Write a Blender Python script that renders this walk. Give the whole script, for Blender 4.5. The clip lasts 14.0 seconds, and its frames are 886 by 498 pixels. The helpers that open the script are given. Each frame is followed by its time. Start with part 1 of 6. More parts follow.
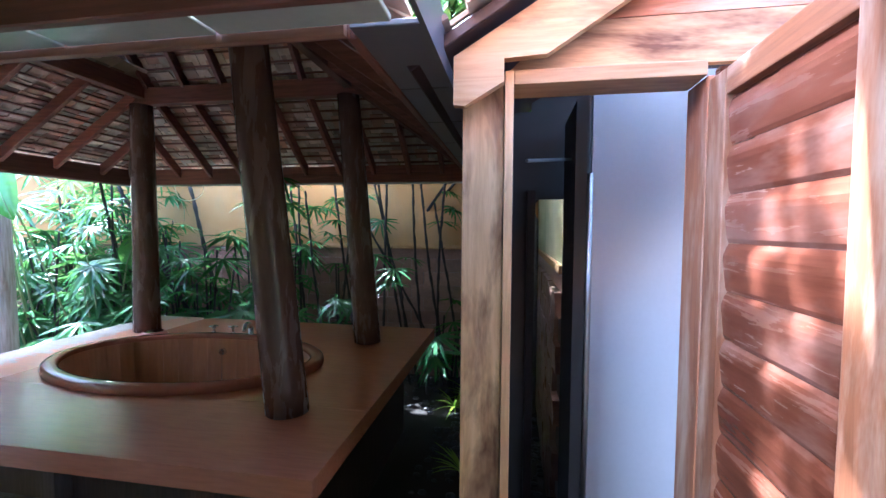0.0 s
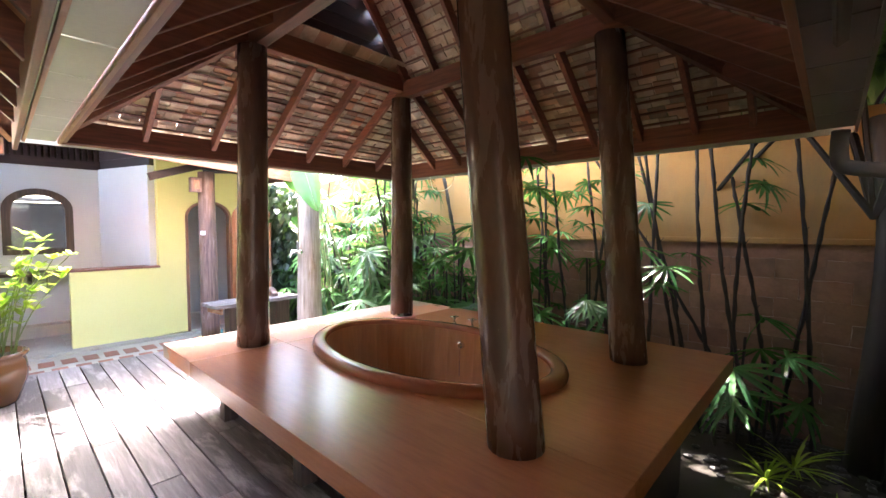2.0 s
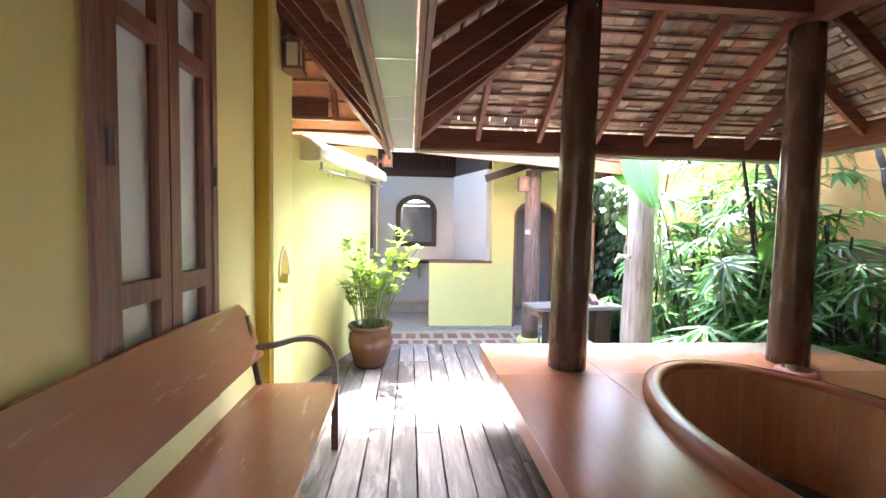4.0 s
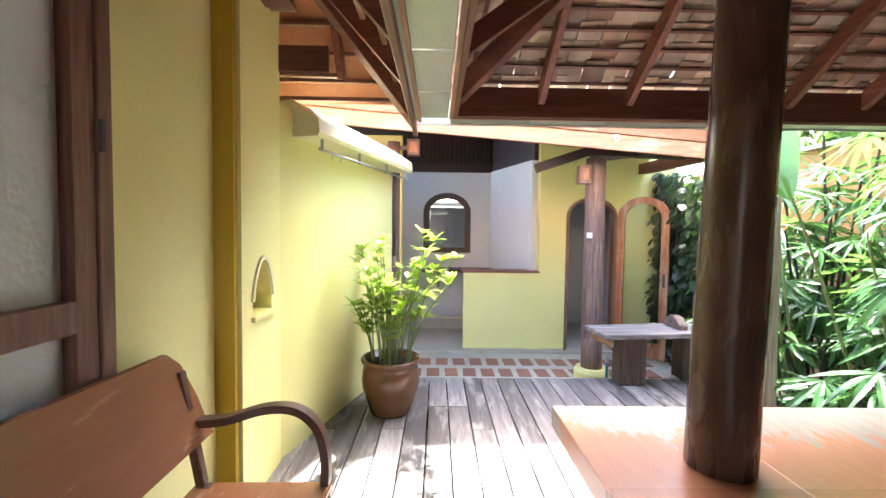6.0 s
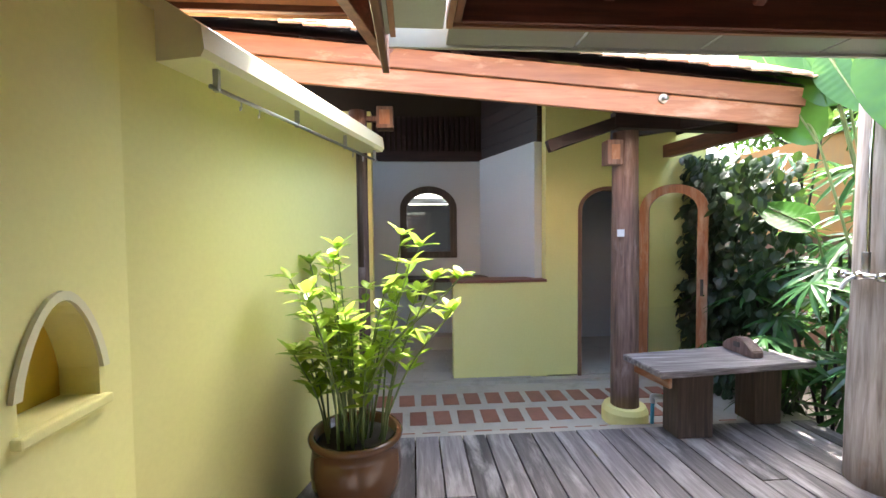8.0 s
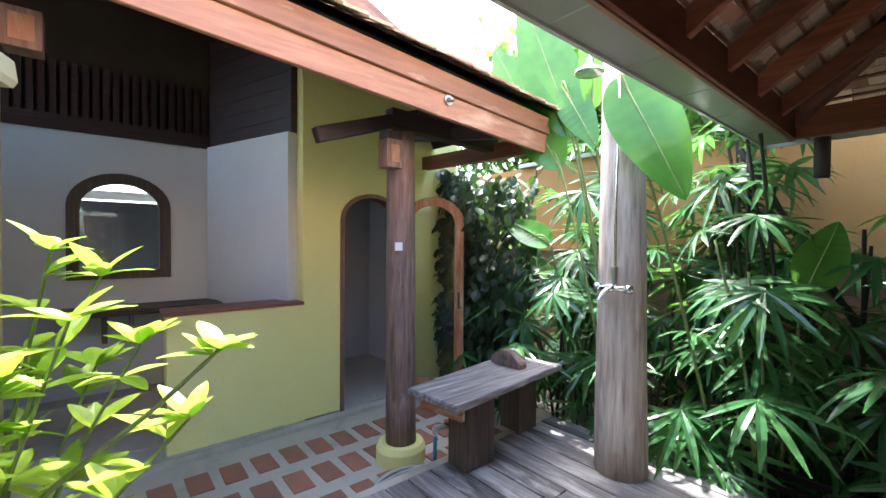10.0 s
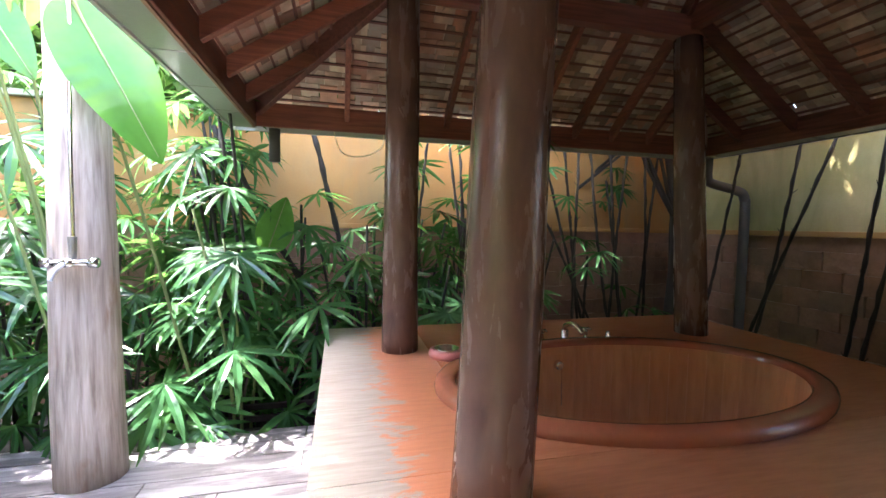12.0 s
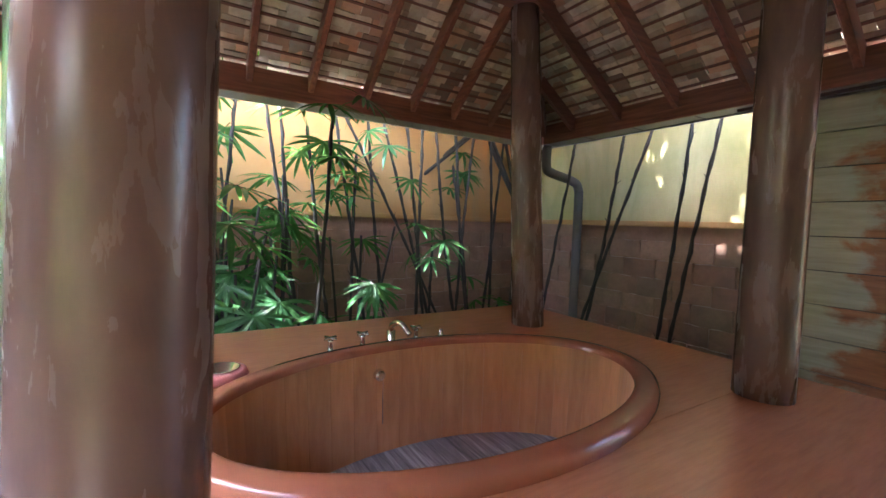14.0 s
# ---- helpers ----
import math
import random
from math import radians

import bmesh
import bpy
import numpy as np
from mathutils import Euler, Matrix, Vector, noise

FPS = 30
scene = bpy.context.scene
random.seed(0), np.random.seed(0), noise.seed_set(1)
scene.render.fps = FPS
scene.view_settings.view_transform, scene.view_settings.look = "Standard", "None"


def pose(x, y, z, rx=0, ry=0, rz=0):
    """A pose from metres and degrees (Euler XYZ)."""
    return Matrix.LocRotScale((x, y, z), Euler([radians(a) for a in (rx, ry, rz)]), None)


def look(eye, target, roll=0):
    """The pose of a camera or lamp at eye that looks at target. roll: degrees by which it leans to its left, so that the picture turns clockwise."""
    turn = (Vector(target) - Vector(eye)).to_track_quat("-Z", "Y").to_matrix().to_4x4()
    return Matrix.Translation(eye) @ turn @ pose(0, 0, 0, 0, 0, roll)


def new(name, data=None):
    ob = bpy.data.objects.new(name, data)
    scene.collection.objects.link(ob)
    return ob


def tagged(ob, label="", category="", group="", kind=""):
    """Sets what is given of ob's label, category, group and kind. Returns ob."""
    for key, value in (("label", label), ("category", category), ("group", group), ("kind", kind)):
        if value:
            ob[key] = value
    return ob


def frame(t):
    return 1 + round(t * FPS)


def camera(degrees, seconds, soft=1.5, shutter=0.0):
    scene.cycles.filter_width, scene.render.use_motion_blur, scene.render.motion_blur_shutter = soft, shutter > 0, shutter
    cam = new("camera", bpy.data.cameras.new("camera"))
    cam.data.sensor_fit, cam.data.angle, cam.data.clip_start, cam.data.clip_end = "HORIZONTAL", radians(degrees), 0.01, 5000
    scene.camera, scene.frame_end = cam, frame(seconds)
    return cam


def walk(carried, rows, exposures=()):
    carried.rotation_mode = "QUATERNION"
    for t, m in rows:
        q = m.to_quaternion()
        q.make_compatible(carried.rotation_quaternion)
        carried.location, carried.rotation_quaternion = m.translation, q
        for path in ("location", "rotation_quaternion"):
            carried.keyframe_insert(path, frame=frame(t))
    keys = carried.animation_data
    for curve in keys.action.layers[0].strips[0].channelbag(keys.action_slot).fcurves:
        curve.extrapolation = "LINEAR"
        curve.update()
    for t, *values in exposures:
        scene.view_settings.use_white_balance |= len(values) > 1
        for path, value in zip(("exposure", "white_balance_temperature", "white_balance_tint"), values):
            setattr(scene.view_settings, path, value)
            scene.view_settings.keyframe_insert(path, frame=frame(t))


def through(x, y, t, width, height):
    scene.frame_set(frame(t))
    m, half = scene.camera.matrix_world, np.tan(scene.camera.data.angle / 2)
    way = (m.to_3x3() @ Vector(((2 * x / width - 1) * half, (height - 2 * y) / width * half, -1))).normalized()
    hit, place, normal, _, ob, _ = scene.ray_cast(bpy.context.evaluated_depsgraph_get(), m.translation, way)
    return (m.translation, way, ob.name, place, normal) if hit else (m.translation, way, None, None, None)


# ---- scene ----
cam = camera(93.5, 14.0)
PATH = [
    (0, (-0.1, 0.173, 1.657), (-0.434, 2.143, 1.561), 0.4),
    (0.5, (-0.138, 0.303, 1.63), (-0.663, 2.231, 1.553), 0.4),
    (1, (-0.26, 0.523, 1.578), (-1.032, 2.366, 1.511), 0.1),
    (1.5, (-0.371, 0.736, 1.549), (-1.456, 2.413, 1.456), -0.1),
    (2, (-0.437, 0.906, 1.514), (-1.801, 2.366, 1.414), 0.1),
    (2.5, (-0.533, 1.031, 1.5), (-2.124, 2.238, 1.391), 0.4),
    (3, (-0.761, 1.152, 1.51), (-2.565, 2.007, 1.4), 0.6),
    (3.5, (-0.936, 1.198, 1.49), (-2.87, 1.693, 1.379), 0.6),
    (4, (-1.163, 1.24, 1.495), (-3.154, 1.398, 1.388), 1.0),
    (4.2, (-1.256, 1.235, 1.486), (-3.252, 1.32, 1.387), 1.0),
    (6.3, (-2.449, 1.182, 1.46), (-4.447, 1.201, 1.381), 0.5),
    (6.5, (-2.559, 1.175, 1.439), (-4.558, 1.197, 1.384), -0.4),
    (7, (-2.906, 1.213, 1.423), (-4.906, 1.195, 1.376), -0.3),
    (7.2, (-3.03, 1.189, 1.43), (-5.029, 1.187, 1.374), -0.4),
    (9.5, (-4.142, 1.117, 1.477), (-5.938, 1.996, 1.432), 0.3),
    (10, (-4.298, 1.158, 1.473), (-5.833, 2.44, 1.441), 0.4),
    (10.5, (-4.391, 1.137, 1.455), (-5.52, 2.787, 1.421), -0.2),
    (11, (-4.407, 1.127, 1.407), (-5.001, 3.037, 1.359), -0.2),
    (11.5, (-4.386, 1.145, 1.393), (-4.395, 3.144, 1.315), 0.7),
    (12, (-4.302, 1.159, 1.415), (-3.818, 3.096, 1.304), 1.0),
    (12.5, (-4.167, 1.16, 1.424), (-3.376, 2.992, 1.29), 1.4),
    (13, (-3.997, 1.238, 1.379), (-3.023, 2.979, 1.238), 1.4),
    (13.5, (-3.881, 1.334, 1.379), (-2.87, 3.055, 1.242), 2.1),
    (14, (-3.75, 1.568, 1.338), (-2.705, 3.269, 1.213), 1.9),
]
EXPOSURES = [(0, 4.65, 4650, 12), (1.5, 5.3, 6500, 20), (3, 5.15, 6100, 18), (4.2, 5.2, 6100, 14), (7.2, 4.1, 6500, 12), (9.5, 3.45, 6200, 8), (11.0, 4.25, 5700, 12), (12.5, 4.85, 6100, 18), (14, 5.6, 5500, 18)]
walk(cam, [(t, look(eye, target, roll)) for t, eye, target, roll in PATH], EXPOSURES)

# ---- world, sun, exposure ----
world = bpy.data.worlds.new("world")
scene.world = world
world.use_nodes = True
wn = world.node_tree
sky = wn.nodes.new("ShaderNodeTexSky")
sky.sky_type = "NISHITA"
sky.sun_disc = False
SUN_ELEV, SUN_AZ = 66.0, 285.0
sky.sun_elevation, sky.sun_rotation = radians(SUN_ELEV), radians(SUN_AZ)
sky.air_density, sky.dust_density = 1.2, 4.0
wn.nodes["Background"].inputs["Strength"].default_value = 0.15
wn.links.new(sky.outputs[0], wn.nodes["Background"].inputs["Color"])
ROOM_LIGHT = 10.0
sun = new("sun", bpy.data.lights.new("sun", "SUN"))
sun.data.energy, sun.data.angle, sun.data.color = 2.2, radians(1.2), (1.0, 0.95, 0.86)
sd = Vector((math.sin(radians(SUN_AZ)) * math.cos(radians(SUN_ELEV)), math.cos(radians(SUN_AZ)) * math.cos(radians(SUN_ELEV)), math.sin(radians(SUN_ELEV))))
sun.matrix_world = look(sd * 20, (0, 0, 0))


# ---- materials ----
class Nodes:
    """A small writer of node trees."""

    def __init__(self, name):
        self.m = bpy.data.materials.new(name)
        self.m.use_nodes = True
        self.t = self.m.node_tree
        self.b = self.t.nodes["Principled BSDF"]

    def add(self, kind, **kw):
        n = self.t.nodes.new("ShaderNode" + kind)
        for k, v in kw.items():
            n.inputs[k].default_value = v
        return n

    def ln(self, a, b):
        self.t.links.new(a, b)

    def coords(self, scale=(1, 1, 1), shift=True):
        tc, mp = self.add("TexCoord"), self.add("Mapping")
        mp.inputs["Scale"].default_value = scale
        self.ln(tc.outputs["Object"], mp.inputs["Vector"])
        if shift:
            oi, mu = self.add("ObjectInfo"), self.add("Math")
            mu.operation = "MULTIPLY"
            mu.inputs[1].default_value = 37.0
            self.ln(oi.outputs["Random"], mu.inputs[0])
            self.ln(mu.outputs[0], mp.inputs["Location"])
        return mp.outputs[0]

    def noise(self, vec, scale, detail=4, rough=0.55, dist=0.0):
        n = self.add("TexNoise", Scale=scale, Detail=detail, Roughness=rough, Distortion=dist)
        self.ln(vec, n.inputs["Vector"])
        return n.outputs["Fac"]

    def ramp(self, fac, stops):
        r = self.add("ValToRGB")
        e = r.color_ramp.elements
        while len(e) < len(stops):
            e.new(0.5)
        for el, (p, c) in zip(e, stops):
            el.position, el.color = p, (*c, 1) if len(c) == 3 else c
        self.ln(fac, r.inputs[0])
        return r.outputs[0]

    def mix(self, fac, a, b, blend="MIX"):
        n = self.t.nodes.new("ShaderNodeMix")
        n.data_type, n.blend_type = "RGBA", blend
        for sock, v in ((n.inputs[0], fac), (n.inputs[6], a), (n.inputs[7], b)):
            if isinstance(v, (int, float)):
                sock.default_value = v
            elif isinstance(v, tuple):
                sock.default_value = (*v, 1)
            else:
                self.ln(v, sock)
        return n.outputs[2]

    def bump(self, h, strength=0.3, dist=0.01):
        n = self.add("Bump", Strength=strength, Distance=dist)
        self.ln(h, n.inputs["Height"])
        self.ln(n.outputs[0], self.b.inputs["Normal"])

    def done(self, col, rough=0.6, metal=0.0, spec=0.5):
        if isinstance(col, tuple):
            self.b.inputs["Base Color"].default_value = (*col, 1)
        else:
            self.ln(col, self.b.inputs["Base Color"])
        if isinstance(rough, (int, float)):
            self.b.inputs["Roughness"].default_value = rough
        else:
            self.ln(rough, self.b.inputs["Roughness"])
        self.b.inputs["Metallic"].default_value = metal
        self.b.inputs["Specular IOR Level"].default_value = spec
        return self.m


def wood(name, axis, dark, mid, light, rough=(0.4, 0.6), grain=1.0, vary=0.25, bump=0.25, worn=None, worn_amount=0.5, worn_scale=2.0):
    """Wood with its grain along one axis (0, 1, 2); worn: a paler colour in long streaks."""
    n = Nodes(name)
    sc = [14.0 * grain] * 3
    sc[axis] = 0.9
    v = n.coords(tuple(sc))
    fine = n.noise(v, 3.0, 6, 0.6, 0.4)
    broad = n.noise(n.coords((1, 1, 1)), 1.3, 3)
    col = n.ramp(fine, [(0.3, dark), (0.52, mid), (0.75, light)])
    col = n.mix(n.ramp(broad, [(0.35, (0, 0, 0)), (0.7, (0.45, 0.45, 0.45))]), col, tuple(c * 0.7 for c in mid))
    oi = n.add("ObjectInfo")
    col = n.mix(1.0, col, n.ramp(oi.outputs["Random"], [(0, (1 - vary,) * 3), (1, (1 + vary * 0.6,) * 3)]), "MULTIPLY")
    if worn:
        s2 = [5.0 * grain] * 3
        s2[axis] = 1.0
        w = n.noise(n.coords(tuple(s2)), worn_scale, 5, 0.65, 0.3)
        col = n.mix(n.ramp(w, [(1 - worn_amount - 0.08, (0, 0, 0)), (1 - worn_amount + 0.12, (1, 1, 1))]), col, worn)
    n.bump(fine, bump, 0.006)
    return n.done(col, n.ramp(fine, [(0.3, (rough[0],) * 3), (0.8, (rough[1],) * 3)]))


def plaster(name, base, other, rough=0.8, stain=None, stain_amount=0.3, bump=0.12):
    n = Nodes(name)
    v = n.coords((1, 1, 1), False)
    broad, fine = n.noise(v, 0.9, 5), n.noise(v, 45, 4)
    col = n.mix(n.ramp(broad, [(0.35, (0, 0, 0)), (0.68, (1, 1, 1))]), base, other)
    col = n.mix(n.ramp(fine, [(0.3, (0, 0, 0)), (0.8, (0.18,) * 3)]), col, tuple(c * 0.75 for c in base))
    if stain:
        st = n.noise(n.coords((2.2, 2.2, 0.6), False), 1.2, 6, 0.62, 0.5)
        col = n.mix(n.ramp(st, [(0.62 - stain_amount * 0.3, (0, 0, 0)), (0.8, (0.85,) * 3)]), col, stain)
    n.bump(fine, bump, 0.004)
    return n.done(col, rough)


def metal(name, col, rough=0.2):
    n = Nodes(name)
    f = n.noise(n.coords(), 30, 4)
    return n.done(n.mix(f, col, tuple(c * 0.8 for c in col)), n.ramp(f, [(0.3, (rough,) * 3), (0.8, (rough + 0.15,) * 3)]), 1.0)


def leafmat(name, dark, light, rough=0.32, trans=0.35):
    n = Nodes(name)
    v = n.coords((1, 1, 1))
    f = n.noise(v, 7, 3)
    ri = n.add("NewGeometry")
    col = n.mix(n.ramp(ri.outputs["Random Per Island"], [(0, (0, 0, 0)), (1, (1, 1, 1))]), dark, light)
    col = n.mix(n.ramp(f, [(0.35, (0, 0, 0)), (0.75, (0.6,) * 3)]), col, tuple(c * 0.55 for c in dark))
    n.done(col, rough)
    tr, ms = n.add("BsdfTranslucent"), n.add("MixShader", Fac=trans)
    n.ln(n.mix(0.45, col, (0.22, 0.42, 0.06)), tr.inputs["Color"])
    n.ln(n.b.outputs[0], ms.inputs[1])
    n.ln(tr.outputs[0], ms.inputs[2])
    n.ln(ms.outputs[0], n.t.nodes["Material Output"].inputs["Surface"])
    return n.m


RED = ((0.1, 0.036, 0.024), (0.2, 0.074, 0.048), (0.29, 0.118, 0.076))
M_BEAM = [wood("stained_beam_wood_%s" % "xyz"[a], a, *RED, rough=(0.42, 0.6)) for a in range(3)]
M_BEAMO = [wood("orange_rafter_wood_%s" % "xyz"[a], a, (0.12, 0.038, 0.022), (0.26, 0.088, 0.05), (0.37, 0.14, 0.08), rough=(0.45, 0.65)) for a in range(3)]
M_PINK = [wood("weathered_pink_wood_%s" % "xyz"[a], a, (0.26, 0.12, 0.07), (0.36, 0.18, 0.11), (0.44, 0.25, 0.16), rough=(0.45, 0.7), grain=0.7, worn=(0.52, 0.37, 0.27), worn_amount=0.36) for a in range(3)]
M_POST = wood("dark_log_wood", 2, (0.095, 0.053, 0.041), (0.14, 0.08, 0.062), (0.19, 0.115, 0.088), rough=(0.2, 0.34), grain=0.3, bump=0.05, vary=0.15, worn=(0.18, 0.11, 0.082), worn_amount=0.4, worn_scale=0.8)
M_GREYLOG = wood("bleached_log_wood", 2, (0.2, 0.16, 0.13), (0.4, 0.34, 0.29), (0.56, 0.5, 0.45), rough=(0.65, 0.85), grain=0.9, bump=0.7, worn=(0.26, 0.15, 0.09), worn_amount=0.33)
M_BROWNLOG = wood("weathered_log_wood", 2, (0.07, 0.04, 0.035), (0.17, 0.105, 0.09), (0.3, 0.2, 0.18), rough=(0.5, 0.75), grain=0.9, bump=0.6, worn=(0.36, 0.28, 0.27), worn_amount=0.36)
M_DECK = wood("weathered_deck_wood", 0, (0.062, 0.055, 0.06), (0.18, 0.162, 0.17), (0.35, 0.33, 0.34), rough=(0.36, 0.65), grain=0.8, vary=0.6, bump=0.6, worn=(0.37, 0.35, 0.355), worn_amount=0.42)
M_BENCHG = wood("grey_bench_wood", 1, (0.05, 0.04, 0.042), (0.2, 0.175, 0.18), (0.44, 0.42, 0.42), rough=(0.55, 0.8), bump=0.6)
M_BENCHD = wood("dark_bench_leg_wood", 2, (0.05, 0.035, 0.03), (0.1, 0.07, 0.055), (0.17, 0.12, 0.1), rough=(0.6, 0.8), bump=0.5)
M_SETTEE = [wood("varnished_settee_wood_%s" % "xyz"[a], a, (0.35, 0.15, 0.07), (0.38, 0.165, 0.078), (0.41, 0.18, 0.088), rough=(0.22, 0.3), grain=0.45, bump=0.01, vary=0.08) for a in range(3)]
M_ARM = wood("dark_arm_wood", 1, (0.09, 0.04, 0.025), (0.16, 0.07, 0.04), (0.22, 0.1, 0.06), rough=(0.3, 0.42), bump=0.08)
M_TUBWOOD = wood("tub_stave_wood", 2, (0.48, 0.21, 0.09), (0.58, 0.27, 0.125), (0.66, 0.34, 0.17), rough=(0.28, 0.42), grain=0.5, vary=0.12, bump=0.1)
M_RIM = plaster("tub_rim_lacquer", (0.34, 0.12, 0.065), (0.27, 0.09, 0.05), 0.24, stain=(0.2, 0.07, 0.04), stain_amount=0.25, bump=0.02)
M_FRAME = [wood("window_frame_wood_%s" % "xyz"[a], a, (0.12, 0.055, 0.04), (0.21, 0.105, 0.075), (0.3, 0.16, 0.12), rough=(0.38, 0.52), bump=0.12) for a in range(3)]
M_ORANGE = [wood("orange_door_wood_%s" % "xyz"[a], a, (0.22, 0.08, 0.035), (0.36, 0.14, 0.065), (0.46, 0.2, 0.1), rough=(0.35, 0.5), bump=0.15, worn=(0.52, 0.36, 0.27), worn_amount=0.45) for a in range(3)]
M_SIDING = wood("red_door_board_wood", 1, (0.13, 0.036, 0.018), (0.2, 0.062, 0.033), (0.27, 0.1, 0.06), rough=(0.18, 0.34), grain=0.6, bump=0.1, worn=(0.32, 0.17, 0.13), worn_amount=0.42, worn_scale=1.4)
M_PALE = [wood("pale_weathered_wood_%s" % "xyz"[a], a, (0.46, 0.26, 0.12), (0.66, 0.42, 0.22), (0.78, 0.56, 0.33), rough=(0.5, 0.7), bump=0.3, grain=0.8, worn=(0.14, 0.06, 0.028), worn_amount=0.43, worn_scale=1.6) for a in range(3)]
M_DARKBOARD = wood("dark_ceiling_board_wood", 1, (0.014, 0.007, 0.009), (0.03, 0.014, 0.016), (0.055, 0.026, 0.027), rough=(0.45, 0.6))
M_YELLOW = plaster("lime_yellow_paint", (0.8, 0.745, 0.3), (0.82, 0.775, 0.36), 0.55)
M_MUSTARD = plaster("mustard_paint", (0.5, 0.33, 0.02), (0.54, 0.37, 0.03), 0.7)
M_WHITE = plaster("white_paint", (0.66, 0.67, 0.71), (0.6, 0.61, 0.65), 0.7)
M_GREYPL = plaster("grey_plaster", (0.5, 0.48, 0.48), (0.42, 0.41, 0.41), 0.8)
M_GARDEN = plaster("ochre_garden_wall_paint", (0.38, 0.18, 0.05), (0.4, 0.25, 0.1), 0.85, stain=(0.24, 0.18, 0.09), stain_amount=0.4)
M_GARDENE = plaster("algae_stained_wall_paint", (0.38, 0.3, 0.1), (0.44, 0.38, 0.2), 0.85, stain=(0.17, 0.19, 0.07), stain_amount=0.8)
M_CREAM = plaster("cream_ledge_paint", (0.78, 0.74, 0.5), (0.7, 0.66, 0.42), 0.6)
M_GUTTER = plaster("grey_gutter_board_paint", (0.42, 0.43, 0.37), (0.5, 0.51, 0.45), 0.25, bump=0.03)
M_CEMENT = plaster("cement_floor", (0.42, 0.38, 0.33), (0.5, 0.46, 0.4), 0.75, stain=(0.26, 0.23, 0.19))
M_SOILSHADE = plaster("dark_soil_and_gap_shade", (0.022, 0.018, 0.014), (0.045, 0.036, 0.026), 0.95, bump=0.6)
M_COAL = plaster("black_pebble", (0.03, 0.03, 0.03), (0.05, 0.045, 0.04), 0.5)
M_INK = plaster("dark_low_bounce_paint", (0.1, 0.09, 0.085), (0.07, 0.065, 0.06), 0.85)
M_CHROME = metal("chrome", (0.8, 0.8, 0.8), 0.12)
M_STEEL = metal("dull_steel", (0.45, 0.45, 0.44), 0.35)


def varied(name, cols, rough=0.8, bump=0.3, stainc=(0.1, 0.08, 0.06), stain=0.5, island=False, fine=18):
    """Pieces, each with a tone of its own."""
    n = Nodes(name)
    if island:
        r = n.add("NewGeometry").outputs["Random Per Island"]
    else:
        r = n.add("ObjectInfo").outputs["Random"]
    k = len(cols)
    base = n.ramp(r, [(i / (k - 1), c) for i, c in enumerate(cols)])
    f = n.noise(n.coords(), fine, 5, 0.65)
    b2 = n.noise(n.coords(), 4, 4)
    col = n.mix(n.ramp(b2, [(0.45, (0, 0, 0)), (0.75, (stain,) * 3)]), base, stainc)
    col = n.mix(n.ramp(f, [(0.4, (0, 0, 0)), (0.8, (0.5,) * 3)]), col, tuple(c * 0.7 for c in cols[0]))
    n.bump(f, bump, 0.006)
    return n.done(col, rough)


TILEC = [(0.62, 0.28, 0.17), (0.78, 0.64, 0.46), (0.42, 0.33, 0.25), (0.84, 0.74, 0.56), (0.5, 0.27, 0.18), (0.2, 0.15, 0.12), (0.78, 0.6, 0.44), (0.3, 0.24, 0.2), (0.8, 0.7, 0.55)]
M_TILE = varied("roof_tile_clay", TILEC, 0.7, stain=0.8, stainc=(0.14, 0.11, 0.085))
M_TILEI = varied("roof_tile_clay_far", TILEC, 0.7, stain=0.8, stainc=(0.14, 0.11, 0.085), island=True)
M_OTILE = varied("orange_roof_tile_clay", [(0.5, 0.2, 0.09), (0.6, 0.27, 0.13), (0.42, 0.16, 0.08)], 0.75, island=True, stain=0.3)
M_LATERITE = varied("laterite_block", [(0.22, 0.115, 0.075), (0.28, 0.15, 0.1), (0.22, 0.135, 0.09), (0.34, 0.19, 0.13)], 0.4, 0.8, stainc=(0.05, 0.045, 0.03), fine=28)
M_PAVER = varied("terracotta_paver", [(0.3, 0.12, 0.08), (0.36, 0.16, 0.11), (0.26, 0.115, 0.085)], 0.75, 0.3, stain=0.35)
M_CANE = wood("palm_cane", 2, (0.008, 0.007, 0.006), (0.018, 0.014, 0.011), (0.04, 0.03, 0.022), rough=(0.6, 0.8), bump=0.5)
M_STEM = wood("green_stem", 2, (0.12, 0.17, 0.05), (0.2, 0.27, 0.09), (0.3, 0.36, 0.14), rough=(0.5, 0.7), bump=0.2)
M_PALM = leafmat("palm_leaf", (0.04, 0.125, 0.05), (0.095, 0.215, 0.065), 0.24, 0.32)
M_BRIGHT = leafmat("shrub_leaf", (0.26, 0.4, 0.03), (0.5, 0.62, 0.07), 0.4, 0.45)
M_BIG = leafmat("broad_leaf", (0.07, 0.22, 0.04), (0.1, 0.27, 0.045), 0.22, 0.4)
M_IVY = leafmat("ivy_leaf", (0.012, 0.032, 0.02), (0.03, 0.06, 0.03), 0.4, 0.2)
M_TREE = leafmat("tree_leaf", (0.06, 0.15, 0.03), (0.15, 0.29, 0.05), 0.42, 0.4)


